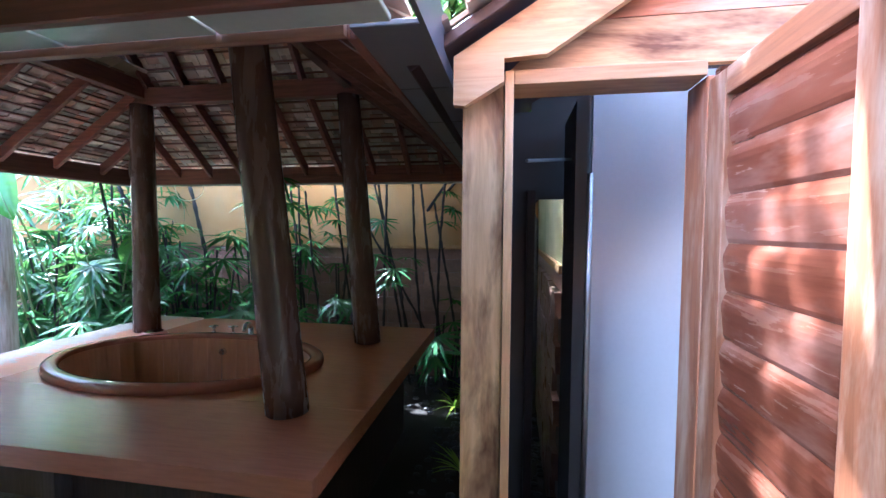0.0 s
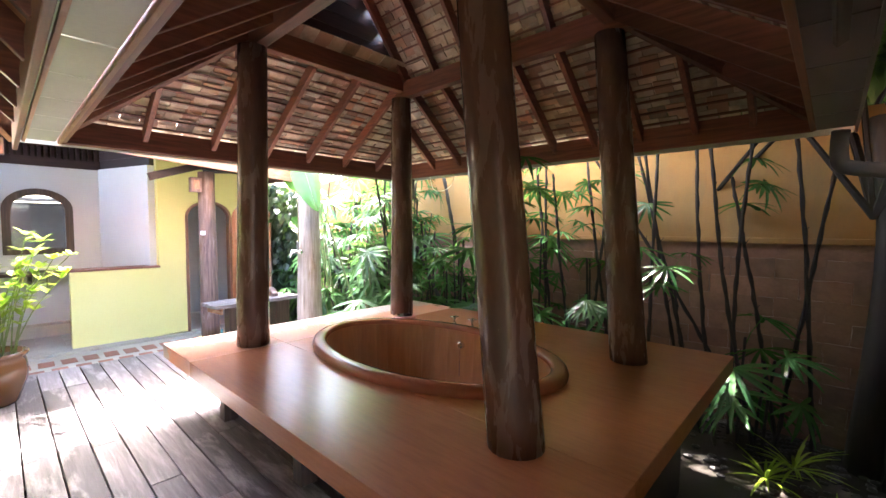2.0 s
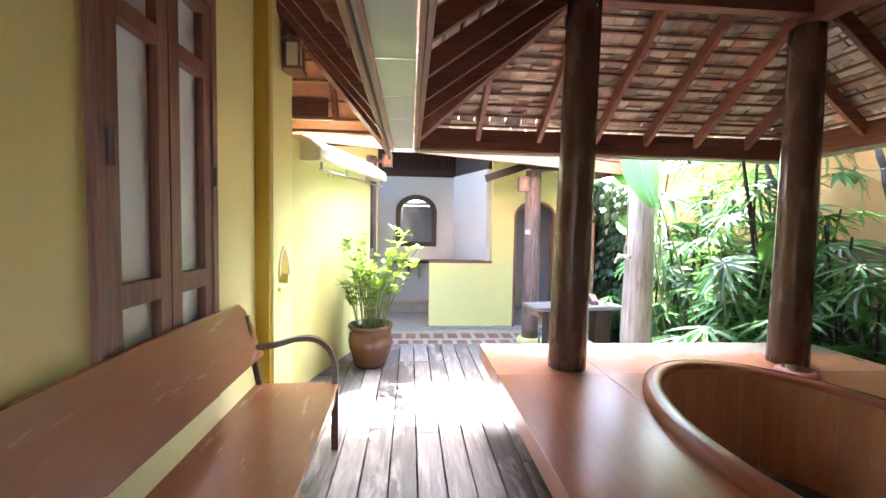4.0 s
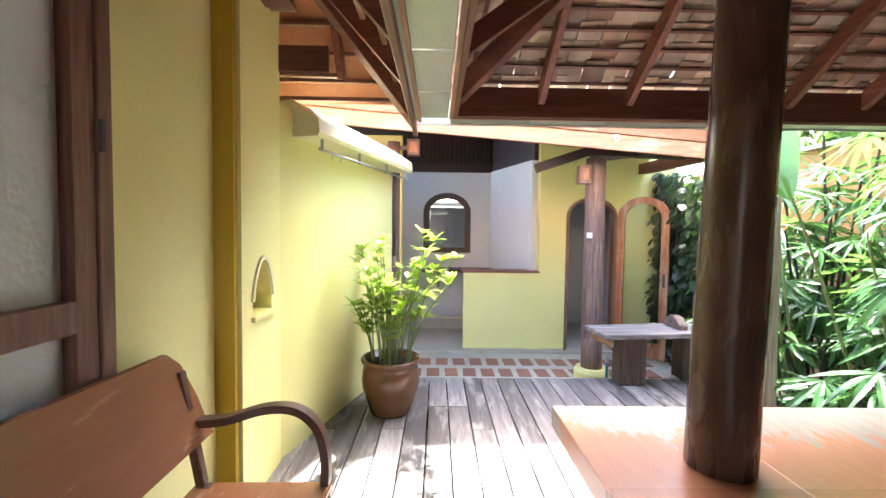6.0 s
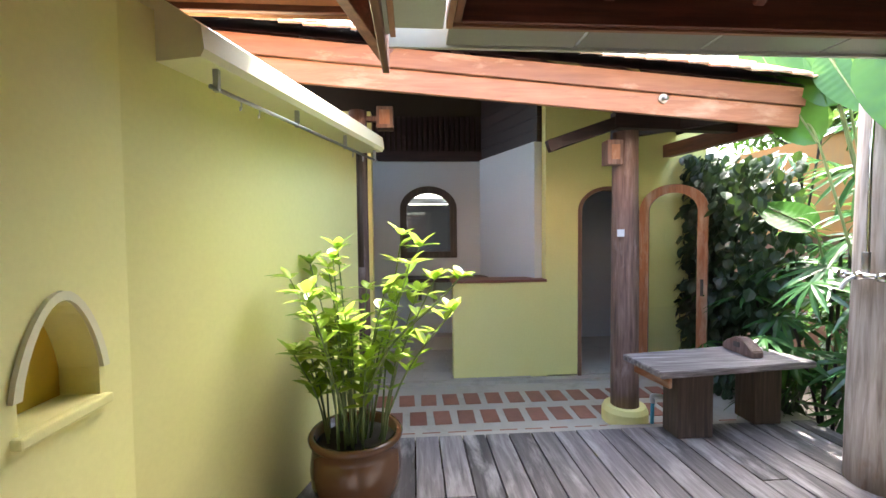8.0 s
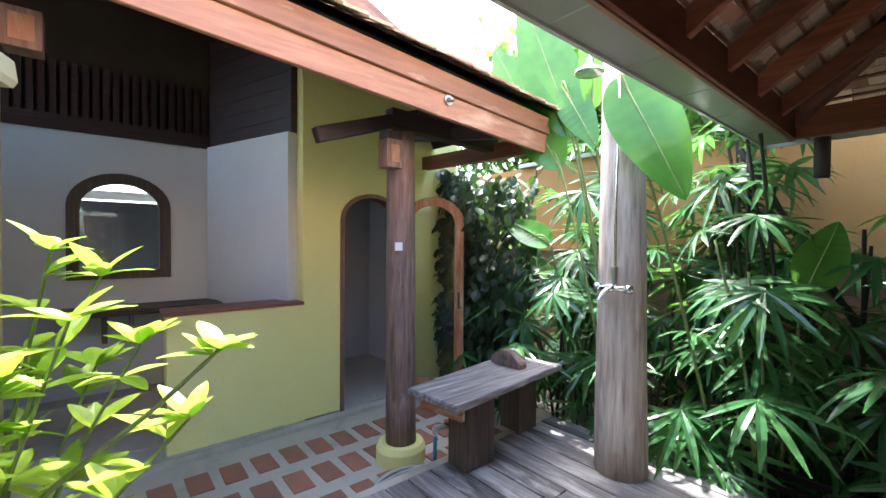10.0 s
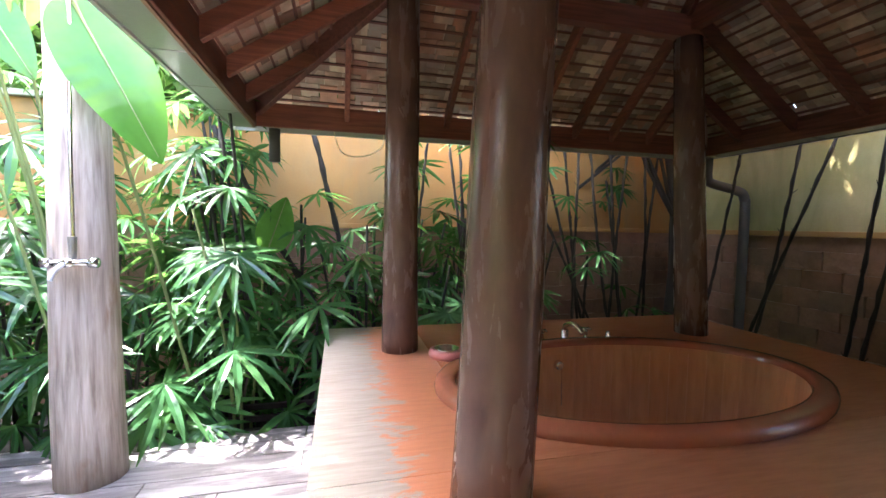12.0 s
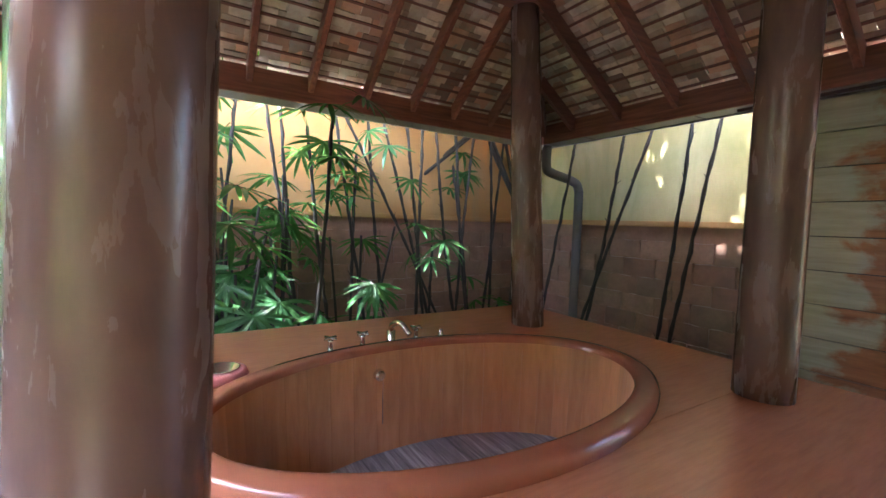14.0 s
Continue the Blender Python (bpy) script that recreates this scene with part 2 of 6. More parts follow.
def platform_mat():
    """Red-brown polished slab whose lacquer has flaked to bare pale boards towards the west."""
    n = Nodes("lacquered_slab")
    v = n.coords((1, 1, 1), False)
    broad, fine = n.noise(v, 1.4, 5, 0.6), n.noise(n.coords((3, 30, 30), False), 2.0, 5)
    red = n.mix(n.ramp(broad, [(0.3, (0, 0, 0)), (0.7, (1, 1, 1))]), (0.46, 0.18, 0.085), (0.5, 0.21, 0.11))
    red = n.mix(n.ramp(fine, [(0.4, (0, 0, 0)), (0.8, (0.4,) * 3)]), red, (0.26, 0.1, 0.055))
    pale = n.mix(fine, (0.2, 0.16, 0.13), (0.43, 0.39, 0.345))
    sx = n.add("SeparateXYZ")
    n.ln(n.add("TexCoord").outputs["Object"], sx.inputs[0])
    edge = n.noise(n.coords((3.4, 9, 4), False), 1.9, 9, 0.78, 0.4)
    mr = n.add("MapRange")
    n.ln(sx.outputs[0], mr.inputs[0])
    for i, val in ((1, -0.75), (2, -1.7), (3, -0.3), (4, 0.85)):
        mr.inputs[i].default_value = val
    ad = n.add("Math")
    ad.operation = "ADD"
    n.ln(mr.outputs[0], ad.inputs[0])
    n.ln(edge, ad.inputs[1])
    my = n.add("MapRange")
    n.ln(sx.outputs[1], my.inputs[0])
    for i, val in ((1, -1.35), (2, -1.0), (3, 0.6), (4, 0.7)):
        my.inputs[i].default_value = val
    mm = n.add("Math")
    mm.operation = "MULTIPLY"
    n.ln(ad.outputs[0], mm.inputs[0])
    n.ln(my.outputs[0], mm.inputs[1])
    flake = n.ramp(mm.outputs[0], [(0.66, (0, 0, 0)), (0.7, (1, 1, 1))])
    n.bump(flake, 0.25, -0.002)
    return n.done(n.mix(flake, red, pale), n.mix(mr.outputs[0], (0.27, 0.27, 0.27), (0.62, 0.62, 0.62)), 0.0, 0.45)


M_SLAB = platform_mat()


def glass_mat(name, tint, rough, pattern=0.0, through=1.0):
    n = Nodes(name)
    n.b.inputs["Transmission Weight"].default_value = through
    n.b.inputs["IOR"].default_value = 1.45
    if pattern:
        vo = n.add("TexVoronoi", Scale=pattern)
        n.ln(n.coords((1, 1, 1), False), vo.inputs["Vector"])
        n.bump(vo.outputs["Distance"], 0.6, 0.004)
    return n.done(tint, rough)


M_FROST = glass_mat("patterned_glass", (0.82, 0.9, 0.92), 0.28, 45, 0.1)
M_GLASS = glass_mat("clear_glass", (0.95, 1.0, 0.97), 0.02)


def siding_mat():
    """Orange-brown boards under an old grey-green wash that has worn off in broad patches."""
    n = Nodes("hut_siding_wood")
    grain = n.noise(n.coords((9, 0.9, 9)), 3.0, 6, 0.6, 0.4)
    bare = n.ramp(grain, [(0.3, (0.2, 0.075, 0.03)), (0.52, (0.34, 0.135, 0.055)), (0.75, (0.42, 0.19, 0.09))])
    wash = n.ramp(grain, [(0.3, (0.32, 0.29, 0.2)), (0.7, (0.46, 0.43, 0.32))])
    blot = n.noise(n.coords((1, 1.3, 2.0)), 2.2, 5, 0.6, 0.3)
    sx = n.add("SeparateXYZ")
    n.ln(n.add("TexCoord").outputs["Object"], sx.inputs[0])
    mr = n.add("MapRange")
    n.ln(sx.outputs[1], mr.inputs[0])
    for i, val in ((1, -0.25), (2, 0.3), (3, -0.28), (4, 0.16)):
        mr.inputs[i].default_value = val
    ad = n.add("Math")
    n.ln(mr.outputs[0], ad.inputs[0])
    n.ln(blot, ad.inputs[1])
    n.bump(grain, 0.25, 0.004)
    return n.done(n.mix(n.ramp(ad.outputs[0], [(0.42, (0, 0, 0)), (0.54, (1, 1, 1))]), bare, wash), n.ramp(grain, [(0.3, (0.34,) * 3), (0.8, (0.55,) * 3)]))


M_SIDINGY = siding_mat()


# ---- mesh helpers ----
ORIGIN = {}


def thing(name, at=(0, 0, 0), label="", category="", group="", kind=""):
    ob = new(name)
    ob.empty_display_size = 0.1
    ob.location = at
    ORIGIN[ob] = Vector(at)
    return tagged(ob, label, category, group, kind)


def to_mesh(name, bm, material, smooth=False):
    me = bpy.data.meshes.new(name)
    bmesh.ops.recalc_face_normals(bm, faces=bm.faces)
    bm.to_mesh(me)
    bm.free()
    me.materials.append(material)
    if smooth:
        me.shade_smooth()
    return me


def part(name, bm, material, parent, label="", smooth=False, kind=""):
    """A part of a thing, its mesh given in world places."""
    org = ORIGIN[parent]
    bmesh.ops.translate(bm, verts=bm.verts, vec=-org)
    ob = new(name, to_mesh(name, bm, material, smooth))
    ob.parent = parent
    ORIGIN[ob] = org
    return tagged(ob, label, kind=kind)


def solo(name, bm, material, label="", category="", group="", kind="", at=None, smooth=False):
    """A thing that is one mesh, given in world places."""
    org = Vector(at) if at else Vector((0, 0, 0))
    bmesh.ops.translate(bm, verts=bm.verts, vec=-org)
    ob = new(name, to_mesh(name, bm, material, smooth))
    ob.location = org
    ORIGIN[ob] = org
    return tagged(ob, label, category, group, kind)


def B(*spans, bev=0.0, bm=None):
    """Boxes from spans (x0, x1, y0, y1, z0, z1)."""
    bm = bm or bmesh.new()
    for x0, x1, y0, y1, z0, z1 in spans:
        t = bmesh.new()
        bmesh.ops.create_cube(t, size=1)
        for v in t.verts:
            v.co = Vector(((x0 + x1) / 2 + v.co.x * (x1 - x0), (y0 + y1) / 2 + v.co.y * (y1 - y0), (z0 + z1) / 2 + v.co.z * (z1 - z0)))
        if bev:
            bmesh.ops.bevel(t, geom=t.edges, offset=bev, segments=2, affect="EDGES", profile=0.6)
        join(bm, t)
    return bm


def join(bm, t, m=None):
    """Adds the bmesh t, moved by m, to bm."""
    vs = {v: bm.verts.new(m @ v.co if m else v.co) for v in t.verts}
    for f in t.faces:
        bm.faces.new([vs[v] for v in f.verts])
    t.free()
    return bm


def beam(p, q, w, h, up=(0, 0, 1), bev=0.004, bm=None):
    """A squared timber from p to q, w wide and h deep; p and q lie on the middle of its underside."""
    p, q = Vector(p), Vector(q)
    d = q - p
    x = d.normalized()
    y = Vector(up).cross(x).normalized()
    z = x.cross(y)
    t = bmesh.new()
    bmesh.ops.create_cube(t, size=1)
    for v in t.verts:
        v.co = p + x * (v.co.x + 0.5) * d.length + y * v.co.y * w + z * (v.co.z + 0.5) * h
    if bev:
        bmesh.ops.bevel(t, geom=t.edges, offset=bev, segments=1, affect="EDGES")
    if bm:
        return join(bm, t)
    return t


def prism(outline, axis, a, b, bm=None):
    """An outline in the plane across an axis, pushed from a to b. Outline: 2D points in the order of the two other axes."""
    bm = bm or bmesh.new()

    def pt(u, v, w):
        return {0: (w, u, v), 1: (u, w, v), 2: (u, v, w)}[axis]

    lo, hi = [bm.verts.new(pt(u, v, a)) for u, v in outline], [bm.verts.new(pt(u, v, b)) for u, v in outline]
    bm.faces.new(lo)
    bm.faces.new(hi[::-1])
    for i in range(len(lo)):
        j = (i + 1) % len(lo)
        bm.faces.new((lo[i], hi[i], hi[j], lo[j]))
    return bm


def lathe(profile, at, n=32, bm=None, sx=1.0, sy=1.0):
    """Turns a profile of (radius, z) about the upright through at."""
    bm = bm or bmesh.new()
    rings = []
    for r, z in profile:
        if r < 1e-5:
            rings.append([bm.verts.new((at[0], at[1], at[2] + z))])
        else:
            rings.append([bm.verts.new((at[0] + sx * r * math.cos(2 * math.pi * k / n), at[1] + sy * r * math.sin(2 * math.pi * k / n), at[2] + z)) for k in range(n)])
    for a, b in zip(rings, rings[1:]):
        for k in range(n):
            j = (k + 1) % n
            f = [a[k % len(a)], a[j % len(a)], b[j % len(b)], b[k % len(b)]]
            f = list(dict.fromkeys(f))
            if len(f) > 2:
                bm.faces.new(f)
    return bm


def tube(points, r, n=8, bm=None, taper=1.0, nodes=0.0):
    """A round tube through points; taper: end radius over start radius."""
    bm = bm or bmesh.new()
    pts = [Vector(p) for p in points]
    rings = []
    side = None
    for i, p in enumerate(pts):
        d = (pts[min(i + 1, len(pts) - 1)] - pts[max(i - 1, 0)]).normalized()
        if side is None:
            side = d.orthogonal().normalized()
        side = (side - d * side.dot(d)).normalized()
        up = d.cross(side)
        f = i / max(1, len(pts) - 1)
        rr = (r * (1 - f + f * taper)) * (1 + (nodes if i % 2 else 0))
        rings.append([bm.verts.new(p + rr * (side * math.cos(2 * math.pi * k / n) + up * math.sin(2 * math.pi * k / n))) for k in range(n)])
    for a, b in zip(rings, rings[1:]):
        for k in range(n):
            bm.faces.new((a[k], a[(k + 1) % n], b[(k + 1) % n], b[k]))
    bm.faces.new(rings[0][::-1])
    bm.faces.new(rings[-1])
    return bm


def smooth_path(points, steps=6):
    """A rounder line through points (Catmull-Rom)."""
    p = [Vector(points[0])] + [Vector(a) for a in points] + [Vector(points[-1])]
    out = []
    for i in range(1, len(p) - 2):
        for k in range(steps):
            t = k / steps
            a, b, c, d = p[i - 1], p[i], p[i + 1], p[i + 2]
            out.append(0.5 * ((2 * b) + (c - a) * t + (2 * a - 5 * b + 4 * c - d) * t * t + (3 * b - a - 3 * c + d) * t ** 3))
    out.append(p[-2])
    return out


def log_mesh(at, z0, z1, r0, r1, lean=(0, 0), seed=0, n=20, m=14):
    """A hand-trimmed log, a little bent and lumpy."""
    bm = bmesh.new()
    rings = []
    for i in range(m + 1):
        f = i / m
        z = z0 + (z1 - z0) * f
        cx = at[0] + lean[0] * f + 0.012 * noise.noise(Vector((seed, z * 0.8, 0)))
        cy = at[1] + lean[1] * f + 0.012 * noise.noise(Vector((seed, 7, z * 0.8)))
        ring = []
        for k in range(n):
            a = 2 * math.pi * k / n
            rr = (r0 + (r1 - r0) * f) * (1 + 0.035 * noise.noise(Vector((math.cos(a) * 1.3 + seed, math.sin(a) * 1.3, z * 1.2))))
            ring.append(bm.verts.new((cx + rr * math.cos(a), cy + rr * math.sin(a), z)))
        rings.append(ring)
    for a, b in zip(rings, rings[1:]):
        for k in range(n):
            bm.faces.new((a[k], a[(k + 1) % n], b[(k + 1) % n], b[k]))
    bm.faces.new(rings[0][::-1])
    bm.faces.new(rings[-1])
    return bm


def arch(cu, w, z0, ztop, rise, n=12):
    """Outline of an arched opening: centre, width, foot, crown and rise."""
    pts = [(cu - w / 2, z0)]
    zs = ztop - rise
    for k in range(n + 1):
        a = math.pi - math.pi * k / n
        pts.append((cu + w / 2 * math.cos(a), zs + rise * math.sin(a)))
    pts.append((cu + w / 2, z0))
    return pts


def cut(ob, bm):
    """Cuts an opening in a wall and keeps the result as plain mesh."""
    bpy.context.view_layer.update()
    me = bpy.data.meshes.new("cutter")
    bmesh.ops.recalc_face_normals(bm, faces=bm.faces)
    bm.to_mesh(me)
    bm.free()
    c = new("cutter", me)
    bpy.context.view_layer.update()
    mod = ob.modifiers.new("opening", "BOOLEAN")
    mod.operation, mod.object, mod.solver = "DIFFERENCE", c, "EXACT"
    bpy.context.view_layer.update()
    done = bpy.data.meshes.new_from_object(ob.evaluated_get(bpy.context.evaluated_depsgraph_get()))
    ob.modifiers.clear()
    ob.data = done
    bpy.data.objects.remove(c)
    bpy.data.meshes.remove(me)


def piece(name, me, m, parent):
    """A repeat piece on shared mesh data at the world pose m."""
    ob = new(name, me)
    ob.parent = parent
    ob.matrix_basis = Matrix.Translation(-ORIGIN[parent]) @ m
    return ob

# ---- ground, floors ----
RX0, RX1, RY0, RY1, RZ = -3.86, -1.64, 2.33, 3.95, 3.1
EX0, EX1, EY0, EY1, EZ = -4.96, -0.56, 1.3, 4.82, 2.4
RIDGE_Y, RIDGE_Z = 3.16, 4.05
PZ = 0.57

solo("ground", B((-60, 60, -60, 60, -0.75, -0.45)), M_SOILSHADE, "dark garden soil under leaf litter", kind="structure")
floor_w = thing("paved_floor", (-7.2, 1.5, -0.4), "cement floor inlaid with staggered terracotta bricks", "floor", kind="structure")
part("mortar", B((-8.0, -6.42, -0.6, 3.0, -0.44, -0.2), (-8.0, -6.42, 3.0, 4.6, -0.44, -0.204)), M_CEMENT, floor_w)
solo("floor_white_room", B((-9.4, -8.0, -0.6, 2.6, -0.44, -0.16)), M_CEMENT, "worn cement tile floor of the white room", kind="structure")
wtile = thing("tiled_floor", (-8.7, 1.0, -0.16), "pale square floor tiles with dark joints", "floor", kind="structure")
TILE30 = to_mesh("tile", B((-0.147, 0.147, -0.147, 0.147, 0.0, 0.008), bev=0.002), M_CEMENT)
for i in range(4):
    for j in range(10):
        piece_at = Matrix.Translation((-9.0 + 0.3 * i, -0.42 + 0.3 * j, -0.16))
        piece("tile", TILE30, piece_at, wtile)
solo("floor_inner_room", B((-9.6, -8.0, 2.62, 4.2, -0.44, -0.15)), M_CEMENT, "bare cement floor behind the arched door", kind="structure")
solo("door_sill_strip", B((-8.02, -7.9, 0.6, 3.7, -0.2, -0.165)), M_CEMENT, "rounded cement sill", kind="structure")
deck = thing("deck", (-3, 2, 0), "weathered grey plank deck, sun-bleached in patches", "deck", kind="structure")
part("joists", B(*[(x, x + 0.06, 0.12, 4.1, -0.2, -0.035) for x in np.arange(-6.4, -1.1, 0.62)], *[(x, x + 0.06, 0.12, 1.6, -0.2, -0.035) for x in np.arange(-0.8, 1.4, 0.62)]), M_BENCHD, deck, kind="stuff")
solo("deck_curb", B((-6.52, -6.42, 0.35, 4.15, -0.44, -0.03), bev=0.012), M_CEMENT, "mossy cement curb along the deck", kind="structure")

# ---- walls ----
HY = 0.1
ws = solo("wall_south", B((-4.34, 1.85, HY - 0.22, HY, -0.44, 3.3)), M_YELLOW, "lime yellow painted house wall", kind="structure")
cut(ws, B((-3.64, -2.75, HY - 0.4, HY + 0.2, 0.5, 2.72)))
cut(ws, prism(arch(-0.06, 1.12, 0.0, 2.13, 0.5, 20), 1, HY - 0.4, HY + 0.2))
pil = solo("wall_pilaster", B((-4.88, -4.37, HY - 0.22, 0.22, -0.44, 3.19)), M_YELLOW, "lime yellow painted pier with an arched niche", kind="structure")
cut(pil, prism([(-4.745, 1.0)] + [(-4.618 - 0.127 * math.cos(a) * (1 - 0.25 * math.sin(a)), 1.08 + 0.215 * math.sin(a)) for a in np.linspace(0, math.pi, 15)] + [(-4.491, 1.0)], 1, 0.1, 0.3))
solo("niche_back", B((-4.76, -4.48, 0.104, 0.109, 0.98, 1.31)), M_MUSTARD, "deep mustard painted back of the niche", kind="structure")
rim_ = bmesh.new()
rows_ = []
for g, yy in ((0.0, 0.221), (0.0, 0.234), (0.024, 0.234), (0.024, 0.221)):
    rows_.append([rim_.verts.new((-4.618 - (0.127 + g) * math.cos(a) * (1 - 0.25 * math.sin(a)), yy, 1.08 + (0.215 + g) * math.sin(a))) for a in np.linspace(0, math.pi, 17)])
for a_, b_ in zip(rows_, rows_[1:] + rows_[:1]):
    for i in range(16):
        rim_.faces.new((a_[i], a_[i + 1], b_[i + 1], b_[i]))
solo("niche_rim", rim_, M_CREAM, "raised pale plaster edge round the niche", kind="structure")
solo("niche_sill", B((-4.765, -4.47, 0.11, 0.245, 0.97, 0.999), bev=0.006), M_YELLOW, "small yellow sill of the niche", kind="structure")
# Side face turned from the light; its shade is put into the darker colour.
solo("pier_side_strip", B((-4.37, -4.335, HY - 0.02, 0.2, -0.02, 3.19)), M_MUSTARD, "return beside the pier, its shade put in as mustard", kind="structure")


def slanted(p, q, thick, z0, z1):
    p, q = Vector((*p, 0)), Vector((*q, 0))
    n = (q - p).cross(Vector((0, 0, 1))).normalized() * thick
    return prism([tuple(v.xy) for v in (p, q, q + n, p + n)], 2, z0, z1)


D0, D1 = (-4.86, 0.2), (-6.64, 0.72)
solo("wall_diagonal", slanted(D1, D0, 0.16, -0.44, 2.24), M_YELLOW, "lime yellow garden wall in glaring light", kind="structure")
dv = (Vector(D1) - Vector(D0)).normalized()
dn = Vector((-dv.y, dv.x))
dn = dn if dn.y > 0 else -dn
L0, L1 = Vector(D0) - dv * 0.03, Vector(D1) + dv * 0.06
ledge = bmesh.new()
rows_ = []
for p in (L0 + dv * 0.2, L1):
    prof = [(-0.18, 2.245), (-0.18, 2.3), (0.0, 2.3), (0.19, 2.17), (0.2, 2.09), (0.185, 2.065), (0.003, 2.065), (0.003, 2.245)]
    rows_.append([ledge.verts.new(((p + dn * u).x, (p + dn * u).y, z)) for u, z in prof])
ledge.faces.new(rows_[0])
ledge.faces.new(rows_[1][::-1])
for i in range(8):
    j = (i + 1) % 8
    ledge.faces.new((rows_[0][i], rows_[1][i], rows_[1][j], rows_[0][j]))
solo("wall_coping", ledge, M_CREAM, "cream painted sloping coping on the yellow wall", kind="structure")
rail = thing("curtain_rail", (*(Vector(D0) + dn * 0.15), 1.99), "thin metal rail on hooks under the coping", "rail")
ra, rb = Vector(D0) + dv * 0.25 + dn * 0.15, Vector(D1) + dv * 0.02 + dn * 0.15
part("rail_tube", tube([(*ra, 1.995), (*rb, 1.995)], 0.009), M_STEEL, rail, smooth=True)
for f in (0.02, 0.35, 0.68, 0.98):
    p = ra.lerp(rb, f)
    part("bracket", B((p.x - 0.01, p.x + 0.01, p.y - 0.01, p.y + 0.01, 1.985, 2.066)), M_STEEL, rail)
for f in (0.1, 0.17, 0.75, 0.85):
    p = ra.lerp(rb, f)
    part("hook", tube([(p.x, p.y, 1.99), (p.x, p.y, 1.96), (p.x + 0.012, p.y, 1.95), (p.x + 0.012, p.y, 1.965)], 0.003, 6), M_STEEL, rail)
cab = thing("hanging_cable", (-6.68, 0.72, 0), "dark cable and pipe at the wall end", "cable")
part("cable", tube(smooth_path([(-6.68, 0.7, 2.1), (-6.67, 0.69, 1.6), (-6.69, 0.7, 1.1), (-6.68, 0.7, 0.4), (-6.68, 0.7, -0.2)]), 0.014), M_INK, cab, smooth=True)
part("pipe", tube([(-6.69, 0.74, 2.2), (-6.69, 0.74, 1.2)], 0.022, 10), M_BENCHD, cab, smooth=True)

front = solo("wall_west_front", B((-8.15, -8.0, 2.6, 4.45, -0.44, 2.95), (-8.15, -8.0, 1.565, 2.6, -0.44, 0.9)), M_YELLOW, "lime yellow front wall with an arched doorway", kind="structure")
cut(front, prism(arch(3.315, 0.7, -0.5, 1.955, 0.27), 0, -8.3, -7.9))
solo("wall_west_jamb", B((-8.15, -8.0, -0.6, 0.7, -0.44, 2.75)), M_YELLOW, "lime yellow wall end beside the white room", kind="structure")
back = solo("wall_white_back", B((-9.55, -9.4, -0.6, 2.35, -0.44, 2.46)), M_WHITE, "white painted back wall with an arched window", kind="structure")
WC, WW = 1.355, 0.8
cut(back, prism(arch(WC, WW, 1.1, 2.11, 0.32), 0, -9.7, -9.2))
solo("wall_white_side", slanted((-8.153, 2.62), (-9.4, 2.2), -0.12, -0.44, 2.47), M_WHITE, "white painted side wall", kind="structure")
solo("wall_white_left", B((-9.4, -8.15, -0.75, -0.6, -0.44, 2.6)), M_WHITE, "white painted end wall", kind="structure")
solo("wall_inner_room", B((-9.75, -9.6, 2.45, 4.3, -0.44, 2.6), (-9.6, -8.15, 4.2, 4.35, -0.44, 2.6)), M_WHITE, "grey plaster walls behind the arched door", kind="structure")
solo("ceiling_inner_room", B((-9.75, -8.15, 2.75, 4.35, 2.6, 2.7)), M_GREYPL, "grey ceiling", kind="structure")
solo("low_tile_curb", B((-9.4, -9.15, -0.6, 2.2, -0.16, 0.02), bev=0.01), M_CEMENT, "tiled curb along the back wall", kind="structure")
lg = thing("counter_ledge", (-8.1, 2.1, 0.9), "dark varnished wooden ledge on the half-high wall", "ledge")
part("board", B((-8.3, -7.985, 1.55, 2.61, 0.9, 0.93), bev=0.006), M_BEAM[1], lg)
cn = thing("counter", (-9.1, 1.6, -0.16), "dark counter in the white room", "counter")
part("counter_top", B((-9.395, -8.95, 0.9, 2.15, 0.8, 0.85), bev=0.006), M_DARKBOARD, cn)
for y in (1.2, 1.9):
    part("bracket", B((-9.39, -9.05, y, y + 0.04, 0.55, 0.8)), M_INK, cn)
part("drain_pipe", tube(smooth_path([(-9.2, 1.42, 0.8), (-9.2, 1.42, 0.62), (-9.22, 1.42, 0.52), (-9.3, 1.42, 0.5), (-9.39, 1.42, 0.5)]), 0.02), M_STEEL, cn, smooth=True)

# garden walls: rough blocks below, plaster above
GN, GE, SEAM, GTOP = 6.0, 0.22, 1.375, 2.56
solo("wall_garden_north", B((-11.5, GE + 0.3, GN, GN + 0.2, SEAM, GTOP), (-11.5, GE + 0.3, GN + 0.06, GN + 0.2, -0.5, SEAM)), M_GARDEN, "ochre plastered garden wall, stained by rain", kind="structure")
solo("wall_garden_east", B((GE, GE + 0.2, 2.945, GN - 0.002, SEAM, GTOP), (GE + 0.06, GE + 0.2, 2.945, GN + 0.05, -0.5, SEAM)), M_GARDENE, "ochre plastered garden wall, algae-stained", kind="structure")
solo("wall_cap_strip", B((-11.5, GE, GN - 0.03, GN - 0.002, SEAM - 0.005, SEAM + 0.05), (GE - 0.03, GE - 0.002, 2.945, GN - 0.03, SEAM - 0.005, SEAM + 0.05), bev=0.006), M_GARDEN, "plaster string course above the blocks", kind="structure")
blocks_n = thing("block_wall_north", (-5, GN, 0), "wall of damp rough laterite blocks", "wall", kind="structure")
blocks_e = thing("block_wall_east", (GE, 4, 0), "wall of damp rough laterite blocks", "wall", kind="structure")
